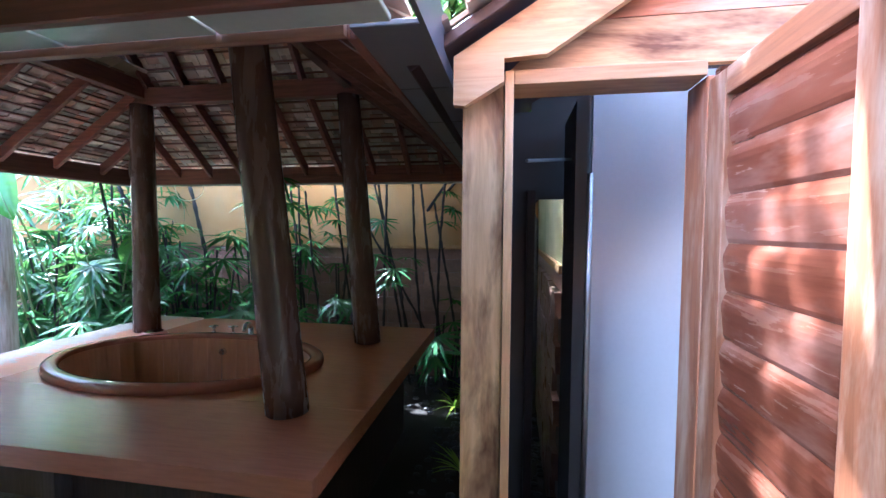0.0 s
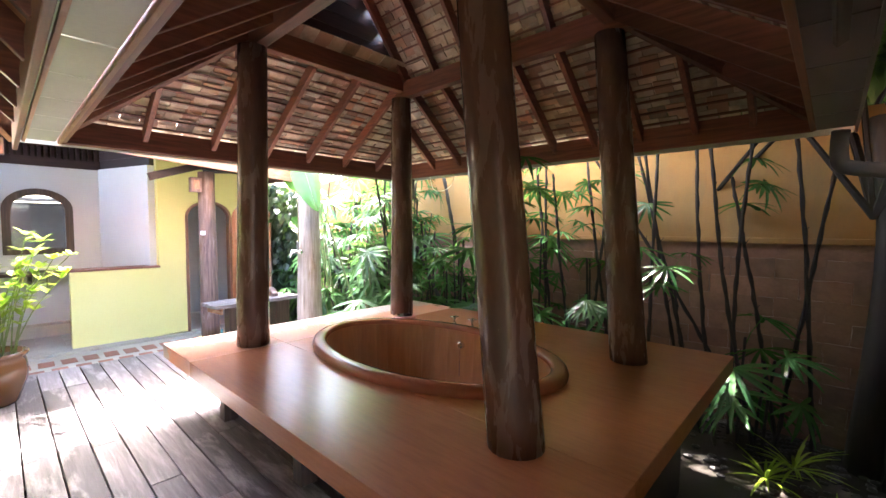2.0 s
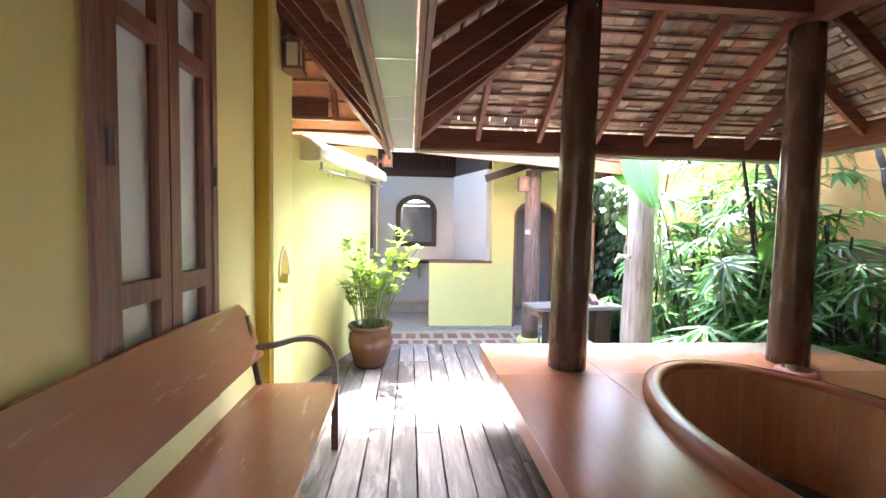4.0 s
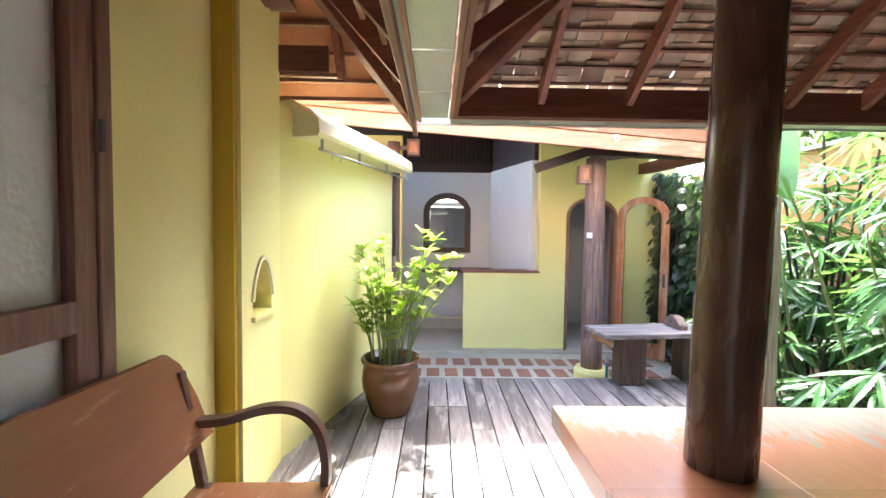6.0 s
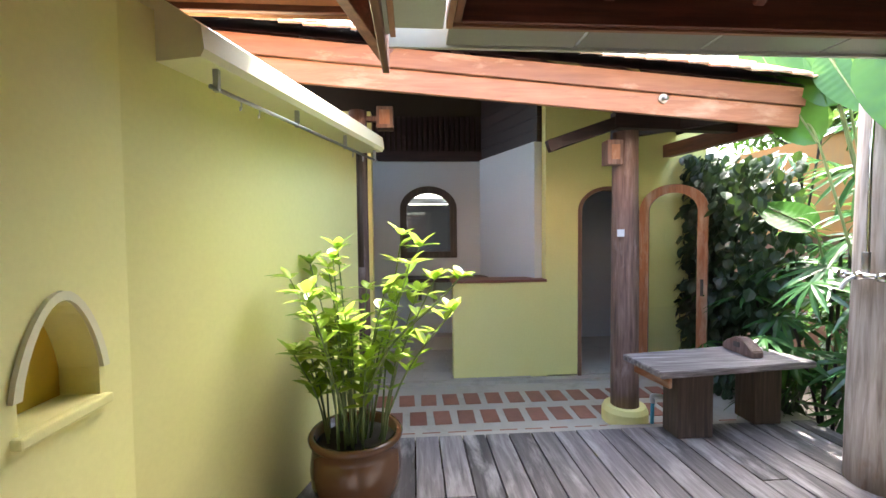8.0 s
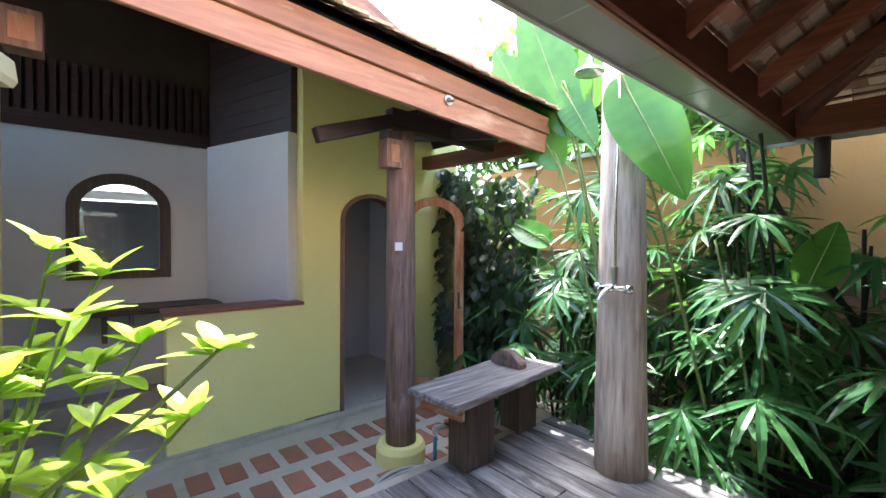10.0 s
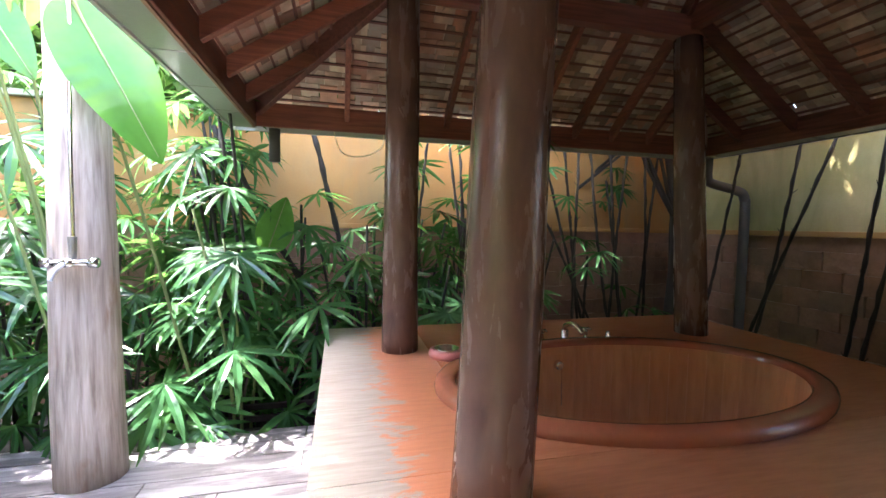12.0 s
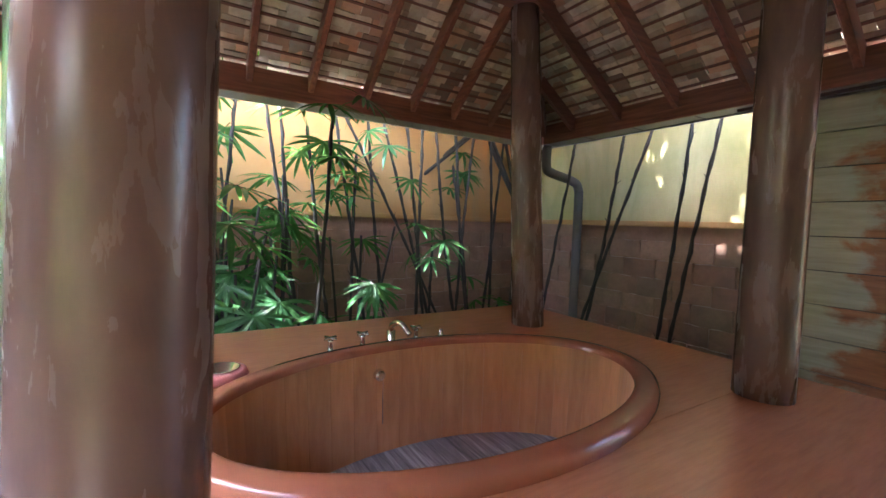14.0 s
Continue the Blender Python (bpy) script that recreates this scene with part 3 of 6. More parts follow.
part("mortar_bed", B((-11.5, GE + 0.06, GN + 0.006, GN + 0.058, -0.5, SEAM - 0.006)), M_LATERITE, blocks_n)
part("mortar_bed", B((GE + 0.006, GE + 0.058, 2.945, GN, -0.5, SEAM - 0.006)), M_LATERITE, blocks_e)
# Wall coloured near-black: puts the shade between the ivy leaves into it.
ivy_wall = solo("wall_north_west", B((-11.5, -8.15, 4.6, 4.75, -0.44, 2.3)), M_SOILSHADE, "garden wall behind ivy", kind="structure")

# ---- house roof over the south wall ----
HE, HZ, HS = 1.02, 2.3, 1.1


def hz(y):
    return HZ + (HE - y) * HS


hr = thing("house_roof", (-1, 0, 2.4), "tiled house eave on dark rafters", "roof", kind="structure")
WXE = -5.3
rm = bmesh.new()
apex_y = -2.4
for dz in (0.06, 0.14):
    a, b = rm.verts.new((WXE, HE + 0.03, HZ + dz)), rm.verts.new((2.4, HE + 0.03, HZ + dz))
    c, d = rm.verts.new((2.4, apex_y, hz(apex_y) + dz)), rm.verts.new((WXE + HE - apex_y, apex_y, hz(apex_y) + dz))
    e, f = rm.verts.new((WXE, -6.0, HZ + dz)), rm.verts.new((2.4, -6.0, HZ + dz))
    rm.faces.new((a, b, c, d))
    rm.faces.new((a, d, e))
    rm.faces.new((e, d, c, f))
part("roof_deck", rm, M_OTILE, hr, "orange clay tiling over the battens")
part("fascia", beam((WXE, HE + 0.01, HZ - 0.16), (2.4, HE + 0.01, HZ - 0.16), 0.03, 0.2), M_BEAM[0], hr)
part("end_board", beam((WXE + 0.02, HE - 0.06, HZ + 0.07), (WXE + 0.02, -4.0, HZ + 0.07), 0.03, 0.15), M_BEAM[1], hr)
part("tie_board", beam((WXE + 0.42, HE - 0.5, HZ + 0.12), (WXE + 0.42, -0.5, HZ + 0.12), 0.03, 0.16), M_BEAM[1], hr)
part("tie_lath", beam((WXE + 0.4, HE - 0.45, HZ + 0.1), (WXE + 0.4, -0.5, HZ + 0.1), 0.03, 0.025), M_PINK[1], hr)
part("hip_rafter", beam((WXE, HE, HZ - 0.1), (WXE + HE - apex_y, apex_y, hz(apex_y) - 0.1), 0.06, 0.15), M_BEAM[1], hr)
for x in np.arange(-4.6, 2.3, 0.52):
    yb = max(apex_y, HE - (x - WXE))
    part("rafter", beam((x, HE - 0.01, HZ - 0.06), (x, yb, hz(yb) - 0.06), 0.045, 0.115), M_BEAM[1], hr)
for y in (0.55, 0.1, -0.4, -0.9):
    part("rafter", beam((WXE + 0.26, y, HZ + 0.14), (WXE + HE - y, y, hz(y) - 0.06), 0.045, 0.11), M_BEAM[0], hr)
bt = bmesh.new()
for k in range(1, 26):
    y = HE - 0.12 * k
    beam((WXE + 0.12 * k, y, hz(y) + 0.032), (2.3, y, hz(y) + 0.032), 0.03, 0.022, bev=0, bm=bt)
    beam((WXE + 0.12 * k, y, hz(y) + 0.032), (WXE + 0.12 * k, y - 3.0, hz(y) + 0.032), 0.03, 0.022, bev=0, bm=bt)
part("battens", bt, M_PINK[0], hr, kind="stuff")

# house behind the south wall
# Unseen room, added dark so little of the lamp's light bounces.
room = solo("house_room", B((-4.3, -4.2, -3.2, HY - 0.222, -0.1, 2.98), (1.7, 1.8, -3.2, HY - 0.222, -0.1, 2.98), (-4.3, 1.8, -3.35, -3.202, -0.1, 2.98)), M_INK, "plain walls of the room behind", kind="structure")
# Unseen opening cut for the lamp below.
cut(room, B((-2.22, -1.78, -3.6, -3.0, 1.95, 2.45)))
# Added lamp: throws an arched pool of light through the doorway into the hut.
day = new("room_window_light", bpy.data.lights.new("room_window_light", "AREA"))
day.data.shape, day.data.size, day.data.size_y = "RECTANGLE", 0.4, 0.45
day.data.energy, day.data.color = ROOM_LIGHT, (0.9, 0.95, 1.0)
day.matrix_world = look((-2.0, -3.19, 2.2), (-0.2, 0, 1.6))
solo("house_room_floor", B((-4.2, 1.7, -3.2, HY - 0.222, -0.1, -0.002), (-0.62, 0.5, HY - 0.222, HY, -0.2, -0.002)), M_CEMENT, "cement floor of the room behind", kind="structure")
# Dark for the same reason as the walls.
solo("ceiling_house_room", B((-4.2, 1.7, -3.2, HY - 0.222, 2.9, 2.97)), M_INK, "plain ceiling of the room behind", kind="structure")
# Unseen closing wall, kept low so the eastern sky lights the passage.
solo("wall_east_end", B((1.72, 1.87, HY, 1.68, -0.44, 0.4)), M_YELLOW, "lime yellow end wall", kind="structure")
solo("soil_wall_behind_diagonal", B((-8.0, -4.9, -0.8, -0.6, -0.44, 2.4)), M_YELLOW, "yellow wall behind", kind="structure")

# ---- box gutters round the pavilion ----
gut = thing("box_gutter", (-2.7, 3, 2.2), "grey-green painted box gutter, boards butted end to end", "gutter", kind="structure")


# East run: gutter colour darkened to carry the shade it hangs in.
M_GUTTERD = plaster("shade_dark_gutter_board_paint", (0.1, 0.09, 0.1), (0.15, 0.14, 0.15), 0.3, bump=0.03)


# West run: the same boards, shade put into a mid grey.
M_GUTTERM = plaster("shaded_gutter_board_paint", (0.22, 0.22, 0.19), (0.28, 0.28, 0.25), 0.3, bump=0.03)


def gutter_run(a, b, step, w, mat=M_GUTTER):
    a, b = Vector(a), Vector(b)
    L = (b - a).length
    d = (b - a) / L
    n = max(1, round(L / step))
    for k in range(n):
        p, q = a + d * (L * k / n + 0.005), a + d * (L * (k + 1) / n - 0.005)
        part("gutter_board", beam(p, q, w, 0.018, bev=0.003), mat, gut)


gutter_run((-5.03, 1.155, 2.2), (-0.42, 1.155, 2.2), 0.52, 0.2)
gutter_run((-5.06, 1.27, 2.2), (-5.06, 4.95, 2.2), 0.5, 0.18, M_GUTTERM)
gutter_run((-5.03, 4.93, 2.26), (-0.4, 4.93, 2.26), 0.5, 0.18)
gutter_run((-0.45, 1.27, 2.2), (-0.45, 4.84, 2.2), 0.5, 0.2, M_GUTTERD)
part("gutter_side", B((-5.05, -0.35, 1.045, 1.06, 2.19, 2.36)), M_GUTTER, gut)
part("gutter_side", B((-5.17, -5.152, 1.05, 5.03, 2.19, 2.36)), M_GUTTER, gut)
part("gutter_side", B((-0.35, -0.335, 1.05, 5.03, 2.19, 2.36)), M_GUTTERD, gut, "side board with its shade put into a dark colour")
part("gutter_side", B((-5.15, -0.355, 5.02, 5.035, 2.19, 2.36)), M_GUTTER, gut)
part("edge_batten", B((-4.98, -0.56, 1.262, 1.284, 2.18, 2.235), bev=0.003), M_PINK[0], gut)
part("edge_batten", B((-5.05, -0.4, 1.062, 1.082, 2.178, 2.2), bev=0.003), M_PINK[0], gut)
part("edge_batten", B((-4.978, -4.96, 1.285, 4.83, 2.18, 2.235), bev=0.003), M_PINK[1], gut)
dp = thing("downpipe", (-4.83, 4.95, 1.9), "short dark gutter spout", "pipe")
part("spout", tube([(-4.83, 4.95, 2.2), (-4.83, 4.95, 1.93)], 0.045, 14), M_INK, dp, smooth=True)
dp2 = thing("downpipe", (-0.2, 4.6, 0.5), "dark bent downpipe on the garden wall", "pipe")
part("pipe", tube(smooth_path([(-0.42, 4.9, 2.19), (-0.42, 4.9, 2.0), (-0.36, 4.9, 1.93), (0.0, 4.9, 1.86), (0.1, 4.9, 1.78), (0.12, 4.9, 1.5), (0.12, 4.9, -0.4)], 5), 0.05, 14), M_INK, dp2, smooth=True)

# ---- pavilion ----
plat = thing("tub_platform", (-2.7, 3.2, PZ - 0.11), "lacquered red-brown slab worn pale at one end round a sunken tub", "platform")
slabs = [part("slab_board", B((-4.4, -0.94, 1.8, 2.4985, PZ - 0.11, PZ), bev=0.004), M_SLAB, plat), part("slab_board", B((-4.4, -0.94, 2.5, 4.6, PZ - 0.11, PZ), bev=0.004), M_SLAB, plat)]
TX, TY, TA, TB = -2.7, 3.13, 1.13, 0.71
for sl in slabs:
    cut(sl, lathe([(0, -0.3), (1, -0.3), (1, 0.3), (0, 0.3)], (TX, TY, PZ), 64, sx=TA - 0.07, sy=TB - 0.07))
ped = thing("platform_base", (-2.7, 3.2, -0.3), "dark recessed base of the tub platform", "base")
for s_ in ((-4.0, -1.3, 2.2, 2.3), (-4.0, -1.3, 4.2, 4.3), (-4.1, -4.0, 2.2, 4.3), (-1.3, -1.2, 2.2, 4.3)):
    part("base_wall", B((*s_, -0.45, PZ - 0.112)), M_BENCHD, ped)
for x, y in ((-3.9, 2.12), (-2.7, 2.12), (-1.4, 2.12)):
    part("post", B((x - 0.05, x + 0.05, y - 0.05, y + 0.05, -0.45, PZ - 0.112)), M_BENCHD, ped)

def oval(profile, n):
    """Sweeps (inset, height) round the tub's outline."""
    bm_ = bmesh.new()
    rings_ = [[bm_.verts.new((TX + (TA - o) * math.cos(2 * math.pi * k / n), TY + (TB - o) * math.sin(2 * math.pi * k / n), PZ + z)) for k in range(n)] for o, z in profile]
    for a, b in zip(rings_, rings_[1:]):
        for k in range(n):
            bm_.faces.new((a[k], a[(k + 1) % n], b[(k + 1) % n], b[k]))
    return bm_


tub = thing("wooden_tub", (TX, TY, 0), "oval sunken bathtub of orange-brown staves with a thick rim", "bathtub")
part("rim", oval([(0.112, -0.02), (0.112, 0.04), (0.1, 0.054), (0.08, 0.058), (0.03, 0.058), (0.008, 0.045), (0.0, 0.02), (0.003, 0.001)], 80), M_RIM, tub, "red-brown rounded rim", smooth=True)
stave_n = 44
for k in range(stave_n):
    a0, a1 = 2 * math.pi * k / stave_n + 0.0006, 2 * math.pi * (k + 1) / stave_n - 0.0006
    bm = bmesh.new()
    vs = []
    for a in (a0, (a0 + a1) / 2, a1):
        c, s_ = math.cos(a), math.sin(a)
        vs.append([bm.verts.new((TX + (TA - r) * c, TY + (TB - r) * s_, z)) for r, z in ((0.113, PZ + 0.02), (0.15, -0.05), (0.08, -0.05), (0.08, PZ - 0.001))])
    for A_, B_ in zip(vs, vs[1:]):
        for i in range(4):
            j = (i + 1) % 4
            bm.faces.new((A_[i], B_[i], B_[j], A_[j]))
    bm.faces.new(vs[0])
    bm.faces.new(vs[-1][::-1])
    part("stave", bm, M_TUBWOOD, tub)
part("tub_floor", lathe([(0, 0.0), (0.86, 0.0), (0.86, -0.04), (0, -0.04)], (TX, TY, 0.02), 48, sx=TA, sy=TB), M_BENCHG, tub, "grey water-stained floor boards", smooth=False)
jet = part("jet", lathe([(0, 0.03), (0.02, 0.03), (0.03, 0.02), (0.034, 0.0), (0.034, -0.01)], (0, 0, 0), 20), M_CHROME, tub, "round chrome inlet")
jet.matrix_basis = Matrix.Translation(Vector((-2.83, 3.705, 0.47)) - Vector((TX, TY, 0))) @ Euler((radians(90), 0, 0)).to_matrix().to_4x4() @ Matrix.Translation(Vector((TX, TY, 0)))
ch = thing("plug_chain", (-2.83, 3.68, 0.4), "thin chain hanging from the inlet", "chain")
part("chain", tube([(-2.82, 3.68, 0.46), (-2.82, 3.67, 0.2)], 0.004, 6), M_CHROME, ch)


def tap(x, y, kind_):
    t = thing("tap" if kind_ else "spout_tap", (x, y, PZ), "chrome cross-handle tap on the tub rim" if kind_ else "curved chrome spout on the tub rim", "tap", "taps on the tub")
    if kind_ == 1:
        part("base", lathe([(0.03, 0), (0.03, 0.006), (0.016, 0.02), (0.013, 0.07), (0.018, 0.08), (0, 0.085)], (x, y, PZ), 16), M_CHROME, t, smooth=True)
        for a in (0.5, 0.5 + math.pi / 2):
            dx, dy = 0.042 * math.cos(a), 0.042 * math.sin(a)
            part("handle", tube([(x - dx, y - dy, PZ + 0.093), (x, y, PZ + 0.095), (x + dx, y + dy, PZ + 0.093)], 0.008, 8), M_CHROME, t, smooth=True)
    elif kind_ == 2:
        part("base", lathe([(0.03, 0), (0.03, 0.006), (0.02, 0.02), (0.02, 0.04), (0.012, 0.05), (0.014, 0.07), (0, 0.075)], (x, y, PZ), 16), M_CHROME, t, smooth=True)
    else:
        part("base", lathe([(0.04, 0), (0.04, 0.01), (0.026, 0.03), (0.026, 0.09), (0, 0.1)], (x, y, PZ), 16), M_CHROME, t, smooth=True)
        part("spout", tube(smooth_path([(x, y, PZ + 0.07), (x, y - 0.02, PZ + 0.13), (x + 0.02, y - 0.1, PZ + 0.15), (x + 0.04, y - 0.17, PZ + 0.1)]), 0.02, 12, taper=0.8), M_CHROME, t, smooth=True)


for x, y, k in ((-3.06, 3.88, 1), (-2.86, 3.9, 1), (-2.67, 3.91, 0), (-2.5, 3.9, 1), (-2.33, 3.87, 2)):
    tap(x, y, k)

POSTS = (("a", -1.41, 2.42, (-0.2, -0.07)), ("b", -1.47, 3.97, (-0.19, -0.02)), ("c", -3.9, 3.95, (0, 0)), ("d", -3.86, 2.305, (0.1, 0.0)))
POST_R = 0.125
for i, (_, x, y, lean) in enumerate(POSTS):
    topz = 2.9
    solo("log_post", log_mesh((x, y), PZ, topz, POST_R, 0.105, lean, i * 3.3 + 1), M_POST, "dark oiled round log post standing on the slab", "post", "posts of the pavilion", at=(x, y, PZ), smooth=True)

pv = thing("pavilion_roof", (-2.7, 3.1, 2.3), "hipped pavilion roof of old clay tiles on dark rafters", "roof", kind="structure")
part("ring_beam", beam((RX0 - 0.2, RY1, 2.9), (RX1 + 0.25, RY1, 2.9), 0.09, 0.17), M_BEAM[0], pv)
part("ring_beam", beam((RX0 - 0.2, RY0, 2.9), (RX1 + 0.25, RY0, 2.9), 0.09, 0.17), M_BEAM[0], pv)
part("ring_beam", beam((RX0, RY0 - 0.45, 2.96), (RX0, RY1 + 0.2, 2.96), 0.08, 0.17), M_BEAM[1], pv)
part("ring_beam", beam((RX1, RY0 - 0.3, 2.96), (RX1, RY1 + 0.2, 2.96), 0.08, 0.17), M_BEAM[1], pv)
part("ridge_board", beam((RX0, RIDGE_Y, RIDGE_Z - 0.12), (RX1, RIDGE_Y, RIDGE_Z - 0.12), 0.05, 0.16), M_BEAM[0], pv)
FB = 2.19
part("fascia", beam((EX0, EY1, FB), (EX1, EY1, FB), 0.03, 0.19), M_BEAMO[0], pv)
part("fascia", beam((EX0, EY0, FB), (EX1, EY0, FB), 0.03, 0.19), M_BEAM[0], pv)
part("fascia", beam((EX0, EY0 + 0.016, FB), (EX0, EY1 - 0.016, FB), 0.03, 0.19), M_BEAM[1], pv)
part("fascia", beam((EX1, EY0 + 0.016, FB), (EX1, EY1 - 0.016, FB), 0.03, 0.19), M_BEAM[1], pv)
CR = 2.27
for (x0, y0), (x1, y1) in (((EX0, EY1), (RX0, RY1)), ((EX0, EY0), (RX0, RY0)), ((EX1, EY1), (RX1, RY1)), ((EX1, EY0), (RX1, RY0))):
    part("hip_rafter", beam((x0, y0, CR - 0.02), (x1, y1, 2.99), 0.055, 0.14), M_BEAM[1], pv)
for x in (-4.24, -3.8, -3.38, -2.96, -2.53, -2.11, -1.7, -1.28, -0.9):
    for ye, yr, mats in ((EY1, RY1, M_BEAMO), (EY0, RY0, M_BEAM)):
        t = 0.0
        yend, zend = yr, 2.99
        if x < RX0:
            f = (x - EX0) / (RX0 - EX0)
            yend, zend = ye + (yr - ye) * f, CR + (2.99 - CR) * f
        if x > RX1:
            f = (EX1 - x) / (EX1 - RX1)
            yend, zend = ye + (yr - ye) * f, CR + (2.99 - CR) * f
        sgn = -1 if ye > yr else 1
        part("rafter", beam((x, ye + sgn * 0.02, CR), (x, yend, zend), 0.042, 0.1), mats[1], pv)
        if RX0 < x < RX1:
            part("rafter", beam((x, yr, 2.99), (x, RIDGE_Y, RIDGE_Z - 0.06), 0.042, 0.1), M_BEAM[1], pv)
for y in (1.84, 2.4, 2.93, 3.42, 3.91, 4.42):
    for xe, xr, mats in ((EX0, RX0, M_BEAMO), (EX1, RX1, M_BEAM)):
        xend, zend = xr, 2.99
        if y < RY0:
            f = (y - EY0) / (RY0 - EY0)
            xend, zend = xe + (xr - xe) * f, CR + (2.99 - CR) * f
        if y > RY1:
            f = (EY1 - y) / (EY1 - RY1)
            xend, zend = xe + (xr - xe) * f, CR + (2.99 - CR) * f
        sgn = 1 if xr > xe else -1
        part("rafter", beam((xe + sgn * 0.02, y, CR), (xend, y, zend), 0.042, 0.1), mats[0], pv)
for x, s_ in ((RX0, -1), (RX1, 1)):
    gk = (RY1 - RIDGE_Y + 0.06) / (RIDGE_Z + 0.05 - 3.05)
    # Added behind the boards, oversized, to block sun through the gable slits.
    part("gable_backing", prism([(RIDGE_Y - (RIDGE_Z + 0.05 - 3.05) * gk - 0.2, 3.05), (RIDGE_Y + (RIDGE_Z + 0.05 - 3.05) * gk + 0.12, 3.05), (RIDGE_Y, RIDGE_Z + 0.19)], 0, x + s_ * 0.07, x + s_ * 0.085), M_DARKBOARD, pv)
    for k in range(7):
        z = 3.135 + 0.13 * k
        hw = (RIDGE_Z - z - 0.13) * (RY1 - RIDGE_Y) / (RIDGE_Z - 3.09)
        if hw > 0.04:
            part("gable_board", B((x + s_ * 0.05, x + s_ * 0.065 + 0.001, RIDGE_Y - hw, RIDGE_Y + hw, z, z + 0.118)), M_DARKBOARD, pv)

SLOPES = []


def slope(e0, e1, r0, r1):
    """A roof plane by its eave and its upper edge."""
    SLOPES.append(tuple(Vector(p) for p in (e0, e1, r0, r1)))


TZ0, TZ1 = 2.42, 3.14
slope((EX0, EY1, TZ0), (EX1, EY1, TZ0), (RX0, RY1, TZ1), (RX1, RY1, TZ1))
slope((EX0, EY0, TZ0), (EX0, EY1, TZ0), (RX0, RY0, TZ1), (RX0, RY1, TZ1))
slope((EX1, EY1, TZ0), (EX1, EY0, TZ0), (RX1, RY1, TZ1), (RX1, RY0, TZ1))
slope((EX1, EY0, TZ0), (EX0, EY0, TZ0), (RX1, RY0, TZ1), (RX0, RY0, TZ1))
slope((RX0, RY1, TZ1), (RX1, RY1, TZ1), (RX0, RIDGE_Y, RIDGE_Z + 0.1), (RX1, RIDGE_Y, RIDGE_Z + 0.1))
slope((RX1, RY0, TZ1), (RX0, RY0, TZ1), (RX1, RIDGE_Y, RIDGE_Z + 0.1), (RX0, RIDGE_Y, RIDGE_Z + 0.1))

# ---- west building roof ----
wr = thing("west_roof", (-7, 1.5, 2.5), "tiled roof of the bath house with a weathered double fascia", "roof", kind="structure")
FX = -6.4


def fz(y):
    return 2.505 - 0.0755 * y


part("fascia", beam((FX, -1.2, fz(-1.2)), (FX, 4.02, fz(4.02)), 0.035, 0.15), M_PINK[1], wr)
part("fascia", beam((FX + 0.022, -1.2, fz(-1.2) + 0.153), (FX + 0.022, 4.06, fz(4.06) + 0.153), 0.04, 0.13), M_PINK[1], wr, "upper fascia board")
rm = bmesh.new()
for dz in (0.0, 0.05):
    a, b = rm.verts.new((FX + 0.06, -1.4, fz(-1.4) + 0.29 + dz)), rm.verts.new((FX + 0.06, 4.1, fz(4.1) + 0.29 + dz))
    c, d = rm.verts.new((-9.0, 3.2, 4.05 + dz)), rm.verts.new((-9.0, -1.4, 4.05 + dz))
    e, f = rm.verts.new((-11.8, -1.4, 2.6 + dz)), rm.verts.new((-11.8, 4.1, 2.6 + dz))
    rm.faces.new((a, b, c, d))
    rm.faces.new((d, c, f, e))
    rm.faces.new((b, f, c))
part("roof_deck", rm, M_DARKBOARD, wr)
me = bmesh.new()
B((-0.075, 0.075, -0.02, 0.2, 0.0, 0.014), bm=me)
wt = to_mesh("tile", me, M_TILEI)
sdir = (Vector((-9.0, 0, 4.05)) - Vector((FX, 0, fz(2) + 0.29))).normalized()
bm = bmesh.new()
for r_ in range(8):
    for k in range(36):
        y = -1.3 + 0.152 * k
        if y > 4.08 - 0.1 * r_ * 0.3:
            continue
        p = Vector((FX + 0.13, y + (0.07 if r_ % 2 else 0), fz(y) + 0.345 + 0.012 * random.random())) + sdir * (0.12 * r_)
        mm = Matrix.Translation(p) @ Matrix(((0, sdir.x, -sdir.z), (1, 0, 0), (0, sdir.z, sdir.x))).to_4x4()
        t = bmesh.new()
        B((-0.074, 0.074, -0.03, 0.17, 0.0, 0.014), bm=t)
        join(bm, t, mm)
part("tiles", bm, M_TILEI, wr, "mossy old roof tiles", kind="stuff")
for y in np.arange(-0.9, 4.0, 0.62):
    x1 = -8.9
    part("rafter", beam((FX - 0.02, y, fz(y) + 0.15), (x1, y, 3.9), 0.05, 0.1), M_BEAM[0], wr)
part("tie_beam", beam((-6.97, 2.3, 2.13), (-6.97, 3.12, 2.41), 0.08, 0.1), M_DARKBOARD, wr)
part("plate", beam((-6.97, 2.85, 2.335), (-6.97, 4.0, 2.3), 0.1, 0.14), M_DARKBOARD, wr)
part("brace", beam((-7.5, 3.1, 2.35), (-6.45, 3.75, 2.3), 0.06, 0.1), M_DARKBOARD, wr)
part("end_beam", beam((-6.45, 3.98, 2.22), (-8.1, 3.98, 2.28), 0.08, 0.13), M_BEAM[0], wr)
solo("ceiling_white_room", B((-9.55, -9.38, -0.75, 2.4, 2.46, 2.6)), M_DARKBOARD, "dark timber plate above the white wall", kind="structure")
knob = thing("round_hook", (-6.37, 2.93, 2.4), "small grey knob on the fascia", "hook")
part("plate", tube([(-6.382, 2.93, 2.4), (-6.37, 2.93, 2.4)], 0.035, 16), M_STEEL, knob)
